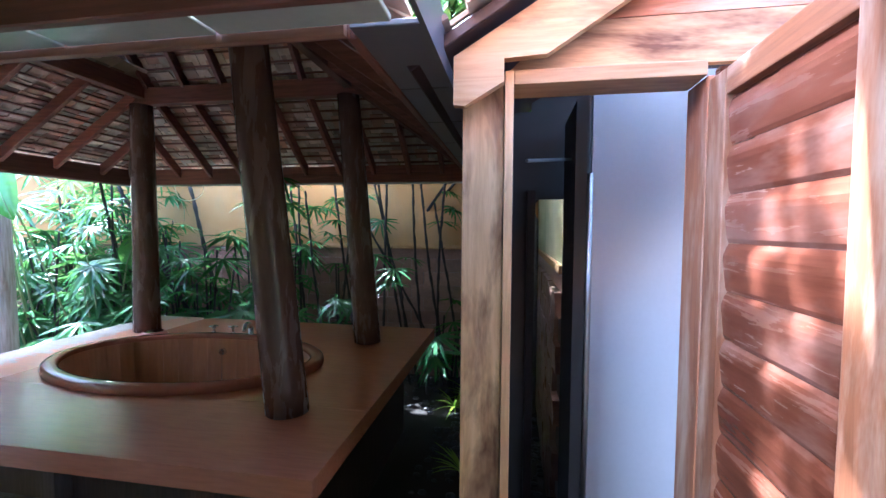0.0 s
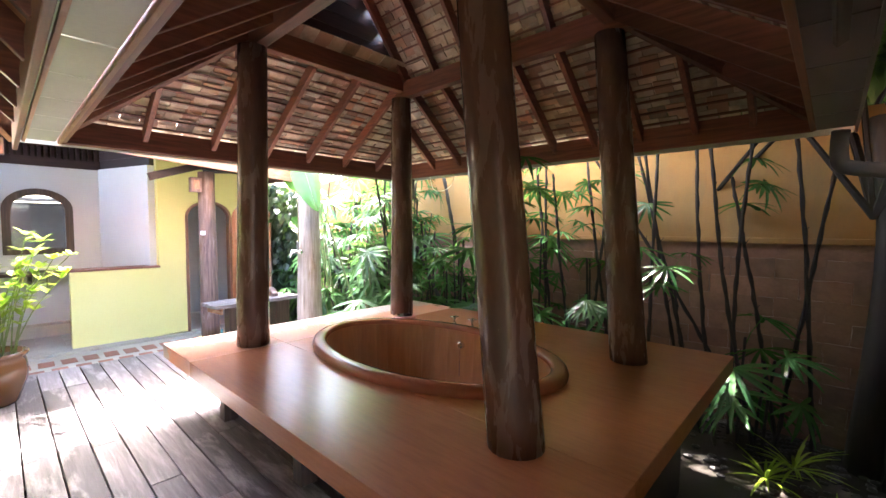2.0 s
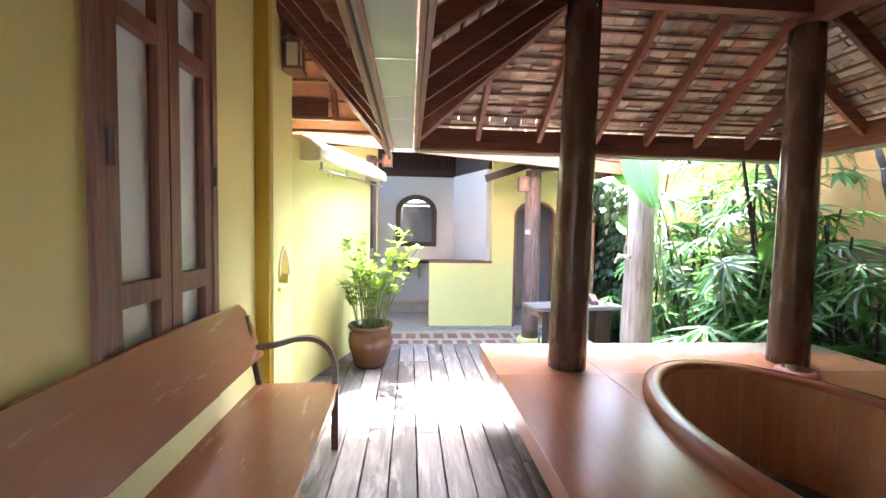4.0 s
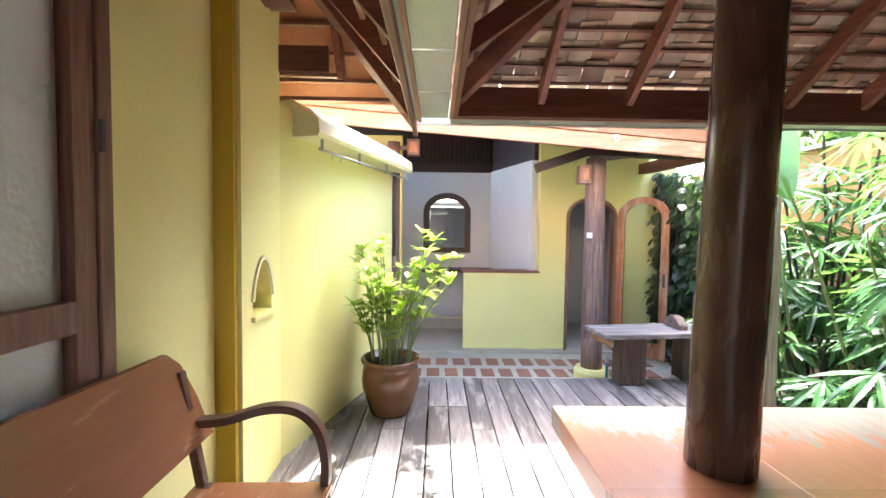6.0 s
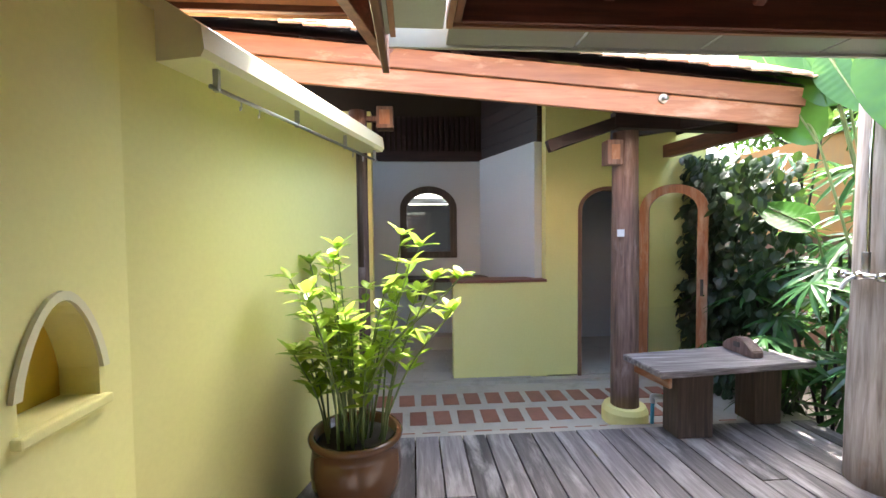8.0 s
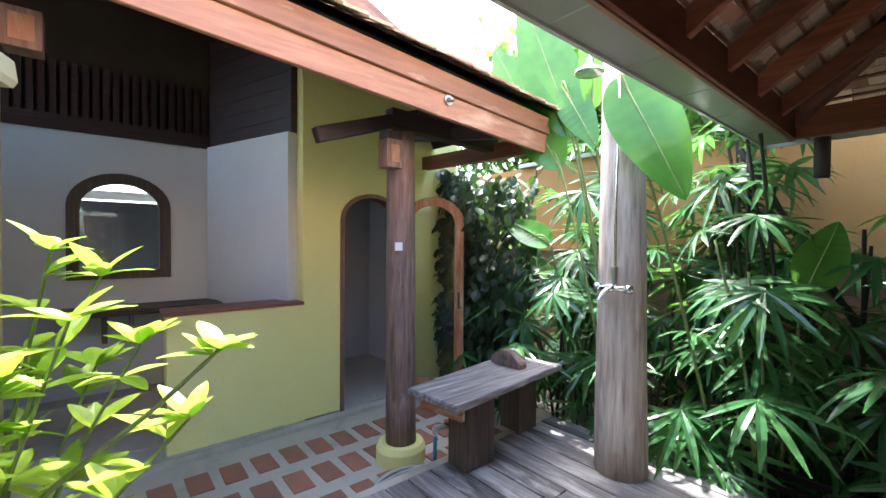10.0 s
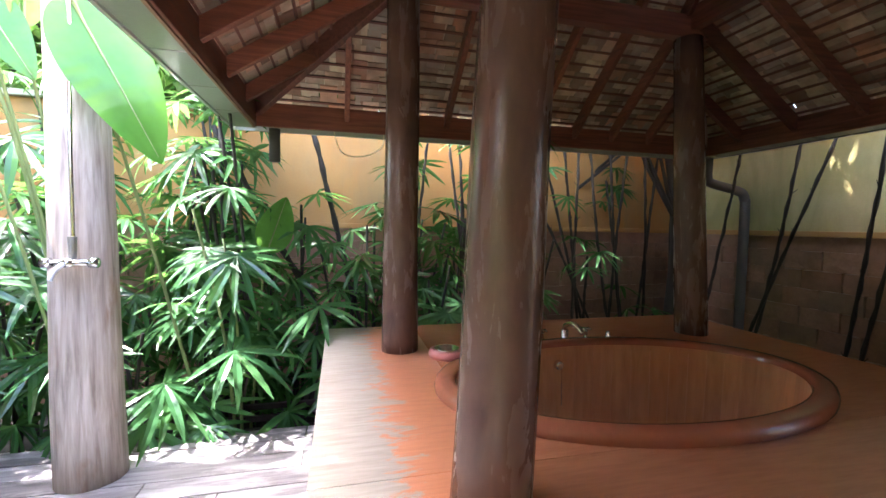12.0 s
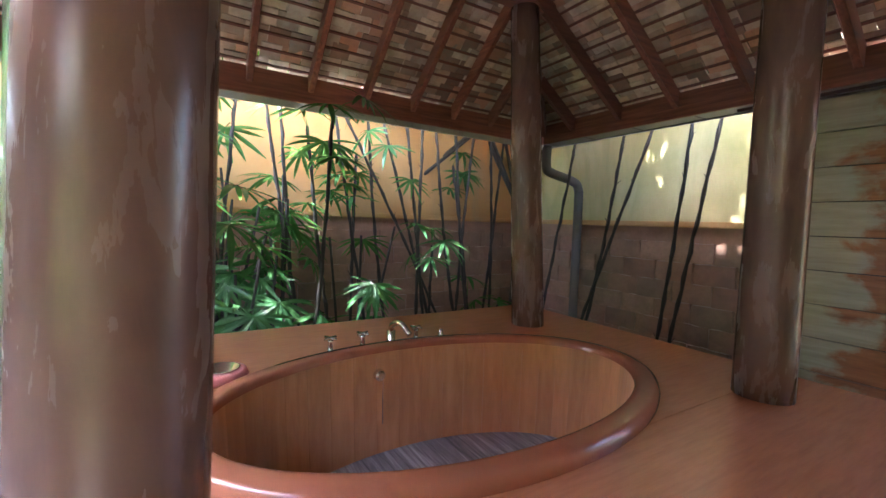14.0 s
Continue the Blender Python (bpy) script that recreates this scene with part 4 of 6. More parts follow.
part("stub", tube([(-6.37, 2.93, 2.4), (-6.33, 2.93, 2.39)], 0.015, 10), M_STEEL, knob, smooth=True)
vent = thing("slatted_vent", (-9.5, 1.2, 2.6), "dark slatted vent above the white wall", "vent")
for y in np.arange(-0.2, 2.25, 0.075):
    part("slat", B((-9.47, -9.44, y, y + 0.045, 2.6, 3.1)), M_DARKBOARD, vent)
# Near-black sheet; the dark between the slats is put in its colour.
part("backing", B((-9.56, -9.53, -0.75, 2.4, 2.6, 3.9)), M_SOILSHADE, vent)
sideb = thing("side_gable", (-8.8, 2.45, 2.6), "dark boards closing the room side", "boarding")
for k in range(8):
    z = 2.475 + 0.14 * k
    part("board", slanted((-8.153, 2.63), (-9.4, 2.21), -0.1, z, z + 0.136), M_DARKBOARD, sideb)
frontb = thing("front_gable", (-8.1, 3.5, 2.9), "plastered strip over the front wall", "boarding")
part("board", B((-8.14, -8.02, 2.6, 4.4, 2.95, 3.4)), M_YELLOW, frontb)

win = thing("arched_window", (-9.47, WC, 1.6), "arched window in a dark red frame with a bright strip of roof behind", "window")
outer, inner = arch(WC, WW, 1.1, 2.11, 0.32, 16), arch(WC, WW - 0.19, 1.19, 2.01, 0.24, 16)
fr = bmesh.new()
oo = [[fr.verts.new((x, u, v)) for u, v in outer] for x in (-9.42, -9.36)]
ii = [[fr.verts.new((x, u, v)) for u, v in inner] for x in (-9.42, -9.36)]
n_ = len(outer)
for i in range(n_):
    j = (i + 1) % n_
    for a, b in ((oo[1], ii[1]), (oo[0], ii[0])):
        fr.faces.new((a[i], a[j], b[j], b[i]))
    fr.faces.new((oo[0][i], oo[0][j], oo[1][j], oo[1][i]))
    fr.faces.new((ii[0][i], ii[0][j], ii[1][j], ii[1][i]))
part("window_frame", fr, M_BENCHD, win)
part("pane", prism(inner, 0, -9.4, -9.395), M_GLASS, win)
wp = bpy.data.objects[win.children[-1].name]
wp.visible_shadow = False
nb = thing("neighbour_lean_to", (-11, 1.3, 1), "shaded lean-to with a pale tin roof behind the window", "shed")
part("tin_roof", beam((-10.6, 0.2, 1.98), (-10.6, 2.6, 1.98), 0.9, 0.03), M_WHITE, nb)
part("wall", B((-11.3, -11.2, -0.5, 3.2, -0.45, 1.97)), M_INK, nb)

# arched doorway frame and open leaf
dfr = thing("door_frame", (-8.0, 3.315, 0), "brown arched door frame", "door frame")
outer, inner = arch(3.315, 0.698, -0.2, 1.954, 0.269, 16), arch(3.315, 0.62, -0.2, 1.915, 0.235, 16)
fr = bmesh.new()
oo = [[fr.verts.new((x, u, v)) for u, v in outer] for x in (-8.13, -7.985)]
ii = [[fr.verts.new((x, u, v)) for u, v in inner] for x in (-8.13, -7.985)]
n_ = len(outer)
for i in range(n_ - 1):
    j = i + 1
    for a, b in ((oo[1], ii[1]), (oo[0], ii[0])):
        fr.faces.new((a[i], a[j], b[j], b[i]))
    fr.faces.new((oo[0][i], oo[0][j], oo[1][j], oo[1][i]))
    fr.faces.new((ii[0][i], ii[0][j], ii[1][j], ii[1][i]))
part("frame", fr, M_FRAME[2], dfr)
leaf_d = thing("door_leaf", (-8.0, 3.68, -0.17), "open arched glass door in an orange-brown frame", "door")
LW = 0.66
outer, inner = arch(LW / 2, LW, 0.0, 2.12, 0.27, 16), arch(LW / 2, LW - 0.19, 0.2, 2.03, 0.2, 16)
fr = bmesh.new()
oo = [[fr.verts.new((x, u, v)) for u, v in outer] for x in (-0.02, 0.02)]
ii = [[fr.verts.new((x, u, v)) for u, v in inner] for x in (-0.02, 0.02)]
n_ = len(outer)
for i in range(n_):
    j = (i + 1) % n_
    for a, b in ((oo[1], ii[1]), (oo[0], ii[0])):
        fr.faces.new((a[i], a[j], b[j], b[i]))
    fr.faces.new((oo[0][i], oo[0][j], oo[1][j], oo[1][i]))
    fr.faces.new((ii[0][i], ii[0][j], ii[1][j], ii[1][i]))
turn_leaf = Matrix.Translation((-8.0, 3.68, -0.17)) @ Euler((0, 0, radians(-46))).to_matrix().to_4x4()
for nm, b_, mt, lb in (("frame", fr, M_ORANGE[2], ""), ("pane", prism(inner, 0, -0.003, 0.003), M_GLASS, ""), ("rail", B((-0.018, 0.018, 0.095, LW - 0.095, 0.02, 0.19)), M_ORANGE[1], ""), ("handle", B((0.02, 0.045, LW - 0.06, LW - 0.035, 0.95, 1.12), bev=0.004), M_INK, "dark handle")):
    bmesh.ops.transform(b_, matrix=turn_leaf, verts=b_.verts)
    o_ = part(nm, b_, mt, leaf_d, lb)
    if nm == "pane":
        o_.visible_shadow = False

# ---- log column by the bath house ----
col = thing("log_column", (-6.96, 2.97, -0.2), "weathered log column on a yellow round footing", "column")
part("shaft", log_mesh((-6.96, 2.97), -0.07, 2.3, 0.118, 0.105, (-0.02, 0), 17), M_BROWNLOG, col, smooth=True)
part("footing", lathe([(0, 0), (0.19, 0.0), (0.19, 0.1), (0.17, 0.14), (0, 0.14)], (-6.96, 2.97, -0.2), 32), M_YELLOW, col, "lime yellow round footing")
part("label_plate", B((-6.862, -6.85, 2.84, 2.9, 1.41, 1.47)), M_WHITE, col, "small white plate")
lamp = thing("wall_lamp", (-6.88, 2.76, 2.0), "small weathered wooden lantern with a dull pane on the column", "lamp")
part("box", B((-6.9, -6.78, 2.72, 2.85, 2.0, 2.2), bev=0.006), M_BROWNLOG, lamp)
part("pane", B((-6.779, -6.774, 2.75, 2.82, 2.04, 2.16)), M_PINK[2], lamp)
lamp2 = thing("wall_lamp", (-4.62, 0.3, 2.6), "square dark-framed lantern with a pale glass on the pier", "lamp")
part("back_plate", B((-4.68, -4.58, 0.222, 0.235, 2.7, 2.95)), M_FRAME[2], lamp2)
for x in (-4.7, -4.56):
    for y in (0.25, 0.36):
        part("post", B((x - 0.009, x + 0.009, y - 0.009, y + 0.009, 2.72, 2.92)), M_FRAME[2], lamp2)
for z in (2.7, 2.922):
    part("cap", B((-4.72, -4.54, 0.236, 0.38, z, z + 0.022), bev=0.003), M_FRAME[2], lamp2)
part("shade", B((-4.69, -4.57, 0.26, 0.35, 2.73, 2.91)), M_CREAM, lamp2, "cream glass")
col2 = thing("log_column", (-6.85, 0.71, -0.2), "dark weathered log column at the end of the yellow wall", "column")
part("shaft", log_mesh((-6.85, 0.71), -0.2, 2.42, 0.075, 0.07, (0, 0), 23), M_BROWNLOG, col2, smooth=True)
lamp3 = thing("wall_lamp", (-6.85, 0.84, 2.28), "small weathered wooden lantern with a pinkish pane on a dark column", "lamp")
part("bracket", B((-6.87, -6.83, 0.78, 0.86, 2.34, 2.38)), M_BROWNLOG, lamp3)
part("box", B((-6.91, -6.79, 0.861, 0.99, 2.28, 2.45), bev=0.006), M_BROWNLOG, lamp3)
part("pane", B((-6.789, -6.784, 0.885, 0.965, 2.31, 2.42)), M_PINK[2], lamp3)
tp = thing("garden_tap", (-6.56, 2.98, -0.2), "blue pipe with a red-handled brass tap", "tap")
M_BLUE = metal("blue_pipe_plastic", (0.05, 0.3, 0.5), 0.4)
M_BLUE.node_tree.nodes["Principled BSDF"].inputs["Metallic"].default_value = 0
M_REDP = plaster("red_plastic", (0.5, 0.03, 0.03), (0.4, 0.03, 0.03), 0.4)
part("pipe", tube([(-6.56, 2.98, -0.2), (-6.55, 2.98, 0.12)], 0.014, 10), M_BLUE, tp, smooth=True)
part("elbow", tube(smooth_path([(-6.55, 2.98, 0.12), (-6.55, 2.98, 0.17), (-6.53, 3.02, 0.175), (-6.53, 3.05, 0.17)]), 0.019, 10), M_WHITE, tp, smooth=True)
part("tap_body", tube(smooth_path([(-6.53, 3.05, 0.17), (-6.53, 3.1, 0.16), (-6.53, 3.12, 0.1)]), 0.013, 10), M_STEEL, tp, smooth=True)
part("tap_handle", B((-6.545, -6.51, 3.05, 3.09, 0.185, 0.197), bev=0.003), M_REDP, tp)
hose = thing("hose", (-6.8, 2.9, -0.19), "coiled translucent grey hose on the bricks", "hose")
part("coil", tube(smooth_path([(-6.62 + (0.22 - 0.01 * k) * math.cos(k * 0.8), 2.8 + (0.2 + 0.01 * k) * math.sin(k * 0.8), -0.186 + 0.002 * k) for k in range(17)], 5), 0.012, 8), M_GREYPL, hose, smooth=True)

# ---- bench by the shower ----
bn = thing("plank_bench", (-6.4, 3.4, 0), "grey weathered plank bench on dark slab legs", "bench")
bm = prism([(-6.52, 2.72), (-6.08, 2.76), (-6.2, 3.98), (-6.68, 3.88)], 2, 0.475, 0.52)
bmesh.ops.bevel(bm, geom=bm.edges, offset=0.006, segments=2, affect="EDGES")
part("seat", bm, M_BENCHG, bn)
part("leg", B((-6.39, -6.21, 2.96, 3.22, 0.0, 0.474), bev=0.01), M_BENCHD, bn)
part("leg", B((-6.56, -6.36, 3.66, 3.87, 0.0, 0.474), bev=0.01), M_BENCHD, bn)
part("apron", beam((-6.46, 2.79, 0.4), (-6.11, 2.84, 0.4), 0.03, 0.074), M_ORANGE[0], bn)
blk = thing("carved_block", (-6.45, 3.62, 0.52), "small carved wooden block with a hole on the bench", "ornament")
bm = prism([(-6.6, 0.521), (-6.3, 0.521), (-6.3, 0.57), (-6.36, 0.6), (-6.41, 0.64), (-6.49, 0.64), (-6.54, 0.6), (-6.6, 0.57)], 1, 3.58, 3.67)
bmesh.ops.bevel(bm, geom=bm.edges, offset=0.008, segments=2, affect="EDGES")
part("block", bm, M_BROWNLOG, blk)
# Dark chip on the face; the shade inside the hole is its colour.
part("hole", B((-6.48, -6.42, 3.575, 3.582, 0.57, 0.61), bev=0.003), M_INK, blk)

# ---- shower ----
SX, SY = -5.62, 3.79
sh = thing("shower_post", (SX, SY, 0), "bleached grey log with a chrome shower", "shower")
part("log", log_mesh((SX, SY), 0.0, 2.66, 0.165, 0.125, (-0.03, 0.02), 31, n=28), M_GREYLOG, sh, smooth=True)
px, py = SX + 0.03, SY - 0.165
part("riser", tube(smooth_path([(px, py, 1.22), (px, py, 1.8), (px, py + 0.02, 2.45), (px - 0.02, py, 2.68), (px - 0.05, py - 0.06, 2.74), (px - 0.08, py - 0.14, 2.7), (px - 0.09, py - 0.17, 2.58)]), 0.009, 10), M_CHROME, sh, smooth=True)
part("shower_head", lathe([(0, 0.09), (0.018, 0.085), (0.025, 0.05), (0.085, 0.015), (0.09, 0.0), (0.08, -0.006), (0, -0.006)], (px - 0.09, py - 0.17, 2.5), 28), M_CHROME, sh, smooth=True)
part("valve_bar", tube([(px - 0.09, py - 0.03, 1.2), (px + 0.09, py - 0.03, 1.2)], 0.016, 12), M_CHROME, sh, smooth=True)
for dx in (-0.1, 0.1):
    part("valve_knob", tube([(px + dx - 0.018, py - 0.03, 1.2), (px + dx + 0.018, py - 0.03, 1.2)], 0.026, 8), M_CHROME, sh, smooth=True)
part("valve_body", tube([(px, py, 1.2), (px, py - 0.07, 1.2)], 0.022, 12), M_CHROME, sh, smooth=True)
part("lever", tube(smooth_path([(px - 0.01, py - 0.06, 1.2), (px - 0.03, py - 0.09, 1.17), (px - 0.05, py - 0.1, 1.12)]), 0.011, 8), M_WHITE, sh, "white lever", smooth=True)
part("collar", tube([(px, py - 0.01, 1.21), (px, py - 0.01, 1.33)], 0.016, 12, nodes=0.25), M_STEEL, sh)

# ---- settee ----
st = thing("settee", (-3.1, 0.45, 0), "varnished orange-brown wooden settee with bowed arms against the wall", "settee")
bm = prism([(-3.93, 0.24), (-2.0, 0.24), (-1.92, 0.78), (-2.8, 0.81), (-3.94, 0.78)], 2, 0.42, 0.45)
bmesh.ops.bevel(bm, geom=bm.edges, offset=0.01, segments=2, affect="EDGES")
part("seat", bm, M_SETTEE[0], st)
bm = bmesh.new()
pr = [(-4.0, 0.62), (-3.97, 0.66), (-3.96, 0.78), (-3.92, 0.93), (-3.86, 0.985), (-3.8, 0.985), (-2.92, 1.0), (-2.02, 0.985), (-1.96, 0.985), (-1.9, 0.93), (-1.86, 0.78), (-1.85, 0.66), (-1.82, 0.62), (-2.92, 0.61)]


def by(z):
    return 0.27 - 0.28 * (z - 0.6)


fa = [bm.verts.new((x, by(z) + 0.012, z)) for x, z in pr]
fb = [bm.verts.new((x, by(z) - 0.012, z)) for x, z in pr]
bm.faces.new(fa)
bm.faces.new(fb[::-1])
for i in range(len(pr)):
    j = (i + 1) % len(pr)
    bm.faces.new((fa[i], fb[i], fb[j], fa[j]))
bmesh.ops.bevel(bm, geom=[e for e in bm.edges if len(e.link_faces) == 2], offset=0.004, segments=2, affect="EDGES")
part("backrest", bm, M_SETTEE[0], st)
for x in (-3.9, -1.97):
    part("back_post", beam((x, 0.29, 0.0), (x, 0.27, 0.45), 0.045, 0.045, up=(0, 1, 0)), M_ARM, st)
    part("back_post", beam((x, 0.262, 0.45), (x, 0.175, 0.9), 0.04, 0.035, up=(0, 1, 0)), M_ARM, st)
    ar = bmesh.new()
    pts = smooth_path([(x - 0.03, 0.22, 0.69), (x - 0.04, 0.36, 0.7), (x - 0.06, 0.5, 0.735), (x - 0.07, 0.62, 0.73), (x - 0.06, 0.71, 0.67), (x - 0.03, 0.755, 0.57), (x - 0.02, 0.76, 0.45)], 5)
    prev = None
    for i, p in enumerate(pts):
        d = (pts[min(i + 1, len(pts) - 1)] - pts[max(i - 1, 0)]).normalized()
        up_ = Vector((1, 0, 0)).cross(d).normalized()
        w_ = 0.026
        ring = [ar.verts.new(p + Vector((sx_ * w_, 0, 0)) + up_ * sz_ * 0.016) for sx_, sz_ in ((-1, -1), (1, -1), (1, 1), (-1, 1))]
        if prev:
            for k in range(4):
                ar.faces.new((prev[k], prev[(k + 1) % 4], ring[(k + 1) % 4], ring[k]))
        else:
            ar.faces.new(ring[::-1])
        prev = ring
    ar.faces.new(prev)
    part("arm", ar, M_ARM, st, "dark bowed arm", smooth=False)
    part("front_leg", B((x - 0.045, x, 0.735, 0.78, 0.0, 0.42), bev=0.005), M_ARM, st)
part("seat_rail", B((-3.9, -2.015, 0.74, 0.765, 0.33, 0.418), bev=0.004), M_SETTEE[0], st)

# ---- window in the south wall ----
wd = thing("window_1", (-3.185, HY, 1.5), "brown wooden window with narrow patterned-glass panes", "window", kind="structure")
y0, y1 = HY - 0.06, HY + 0.03
part("window_frame", B((-3.66, -3.605, y0, y1 + 0.01, 0.48, 2.76), (-2.79, -2.735, y0, y1 + 0.01, 0.48, 2.76), (-3.605, -2.79, y0, y1 + 0.01, 2.67, 2.76), (-3.605, -2.79, y0, y1 + 0.01, 0.48, 0.56), bev=0.004), M_FRAME[2], wd)
for xa, xb, xi0, xi1 in ((-3.6, -3.205, -3.522, -3.287), (-3.195, -2.795, -3.115, -2.86)):
    cs = thing("casement", (xa, HY, 1.5), "", "")
    cs.parent = wd
    cs.matrix_basis = Matrix.Translation(Vector((xa, HY, 1.5)) - ORIGIN[wd])
    part("stile", B((xa, xi0, y0 + 0.02, y1, 0.565, 2.665), (xi1, xb, y0 + 0.02, y1, 0.565, 2.665), (xi0, xi1, y0 + 0.02, y1, 1.15, 1.245), (xi0, xi1, y0 + 0.02, y1, 2.265, 2.345), (xi0, xi1, y0 + 0.02, y1, 0.565, 0.65), (xi0, xi1, y0 + 0.02, y1, 2.6, 2.665)), M_FRAME[2], cs)
    for z0_, z1_ in ((0.651, 1.149), (1.246, 2.264), (2.346, 2.599)):
        part("pane", B((xi0 + 0.001, xi1 - 0.001, y0 + 0.04, y0 + 0.046, z0_, z1_)), M_FROST, cs)
part("hinge", B((-2.8, -2.785, HY + 0.041, HY + 0.055, 1.7, 1.84), bev=0.002), M_INK, wd)
part("hinge", B((-3.615, -3.6, HY + 0.041, HY + 0.055, 1.7, 1.8), bev=0.002), M_INK, wd)
part("curtain", B((-3.635, -2.755, HY - 0.08, HY - 0.07, 0.5, 2.72)), M_WHITE, wd, "pale curtain drawn behind the glass")

# ---- hut with the open board door ----
hut = thing("hut", (0.6, 2.3, -0.2), "small timber hut with weathered framing", "hut", kind="structure")
part("corner_post", B((-0.285, -0.14, 1.66, 1.8, -0.44, 2.2), bev=0.006), M_PALE[2], hut, "pale weathered post with dark stains")
part("door_jamb", B((-0.137, -0.107, 1.64, 1.8, -0.3, 2.2), bev=0.004), M_PALE[2], hut)
part("door_jamb", B((0.5, 0.56, 1.64, 1.8, -0.3, 2.15), bev=0.004), M_ORANGE[2], hut)
part("door_head", B((-0.107, 0.5, 1.64, 1.8, 2.151, 2.2), bev=0.004), M_PALE[0], hut)
part("gable_board", prism([(-0.13, 2.202), (1.5, 2.202), (1.5, 2.36), (0.05, 2.36)], 1, 1.67, 1.7), M_PALE[0], hut)
part("gable_board", prism([(0.06, 2.363), (1.5, 2.363), (1.5, 2.55), (0.32, 2.55)], 1, 1.67, 1.702), M_ORANGE[0], hut)
part("gable_board", prism([(0.33, 2.553), (1.5, 2.553), (1.5, 3.0), (0.95, 3.0)], 1, 1.67, 1.7), M_ORANGE[0], hut)
part("barge_board", prism([(-0.31, 2.24), (-0.31, 2.08), (-0.27, 2.075), (-0.14, 2.15), (-0.14, 2.225), (0.0, 2.232), (1.3, 3.05), (1.3, 3.2)], 1, 1.6, 1.638), M_PALE[0], hut)
rr = bmesh.new()
beam((-0.45, 2.3, 2.18), (0.15, 2.3, 2.543), 1.5, 0.04, bm=rr)
# Unseen gap left between these boards to let sky onto the white wall.
beam((0.152, 1.67, 2.544), (1.6, 1.67, 3.42), 0.24, 0.04, bm=rr)
beam((0.152, 2.68, 2.544), (1.6, 2.68, 3.42), 0.74, 0.04, bm=rr)
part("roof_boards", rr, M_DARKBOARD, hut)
rt = bmesh.new()
hd = Vector((2.05, 0, 1.24)).normalized()
for r_ in range(14):
    for k in range(10):
        p = Vector((-0.46, 1.58 + 0.155 * k + (0.07 if r_ % 2 else 0), 2.235 + 0.01 * random.random())) + hd * (0.13 * r_)
        # No tiles over that gap.
        if r_ > 5 and 1.8 < p.y < 2.3:
            continue
        mm = Matrix.Translation(p) @ Matrix(((0, hd.x, -hd.z), (-1, 0, 0), (0, hd.z, hd.x))).to_4x4()
        t = B((-0.075, 0.075, -0.02, 0.17, 0.0, 0.016))
        join(rt, t, mm)
part("tiles", rt, M_TILEI, hut, "mossy clay roof tiles", kind="stuff")
for k in range(12):
    z = -0.437 + 0.2215 * k
    part("siding_board", B((-0.272 + 0.003 * (k % 3), -0.245 + 0.003 * (k % 3), 1.801, 2.95, z, z + 0.215), bev=0.004), M_SIDINGY, hut)
# Dark sheet added to stop light leaking through the siding seams.
part("siding_backing", B((-0.2435, -0.236, 1.801, 2.89, -0.44, 2.3)), M_DARKBOARD, hut)
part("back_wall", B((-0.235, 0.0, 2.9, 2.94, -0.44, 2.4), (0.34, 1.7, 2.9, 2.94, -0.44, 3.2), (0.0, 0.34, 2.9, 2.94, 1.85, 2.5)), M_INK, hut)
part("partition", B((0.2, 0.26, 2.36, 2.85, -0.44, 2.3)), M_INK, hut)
part("side_wall", B((0.27, 1.7, 2.3, 2.34, -0.44, 2.4)), M_WHITE, hut, "white painted inner wall")
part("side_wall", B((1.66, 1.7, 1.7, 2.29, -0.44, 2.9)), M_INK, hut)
part("front_wall", B((0.563, 1.7, 1.705, 1.74, -0.44, 2.2)), M_SIDING, hut)
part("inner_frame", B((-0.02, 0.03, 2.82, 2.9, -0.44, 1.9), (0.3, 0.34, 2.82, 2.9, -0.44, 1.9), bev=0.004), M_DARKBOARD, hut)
part("hut_floor", B((-0.24, 1.66, 1.66, 2.95, -0.44, -0.12)), M_SOILSHADE, hut)
part("rail", tube([(-0.05, 2.0, 1.95), (0.25, 2.6, 2.05)], 0.008, 8), M_STEEL, hut)
part("pipe", tube([(0.22, 2.05, 0.1), (0.22, 2.05, 1.9)], 0.014, 10), M_STEEL, hut, smooth=True)
dr = thing("board_door", (0.53, 1.64, 0), "open red-brown door of horizontal overlapping boards, weathered pale", "door")
dt = Matrix.Translation((0.53, 1.63, 0)) @ Euler((0, 0, radians(-90.5))).to_matrix().to_4x4()
DW = 0.7
prts = [("stile", B((0, 0.11, -0.03, 0.022, 0.02, 2.13), bev=0.004), M_ORANGE[2], ""), ("stile", B((DW - 0.11, DW, -0.03, 0.022, 0.02, 2.13), bev=0.004), M_ORANGE[2], "pale weathered stile"), ("rail", B((0.11, DW - 0.11, -0.029, 0.021, 2.052, 2.13), bev=0.004), M_ORANGE[1], ""), ("rail", B((0.11, DW - 0.11, -0.029, 0.021, 0.02, 0.195), bev=0.004), M_ORANGE[1], "")]
for k in range(13):
    z = 0.197 + 0.1425 * k
    b_ = prism([(-0.007, z), (0.004, z), (0.004, z + 0.14), (-0.006, z + 0.141), (-0.013, z + 0.128), (-0.02, z + 0.106), (-0.0205, z + 0.09), (-0.012, z + 0.012)], 0, 0.111, DW - 0.111)
    prts.append(("board", b_, M_SIDING, ""))
for nm, b_, mt, lb in prts:
    bmesh.ops.transform(b_, matrix=dt, verts=b_.verts)
    part(nm, b_, mt, dr, lb)

# ---- soap dish on the slab ----
dish = thing("soap_dish", (-3.62, 3.74, PZ), "pinkish round dish holding a steel bowl on the slab", "dish")
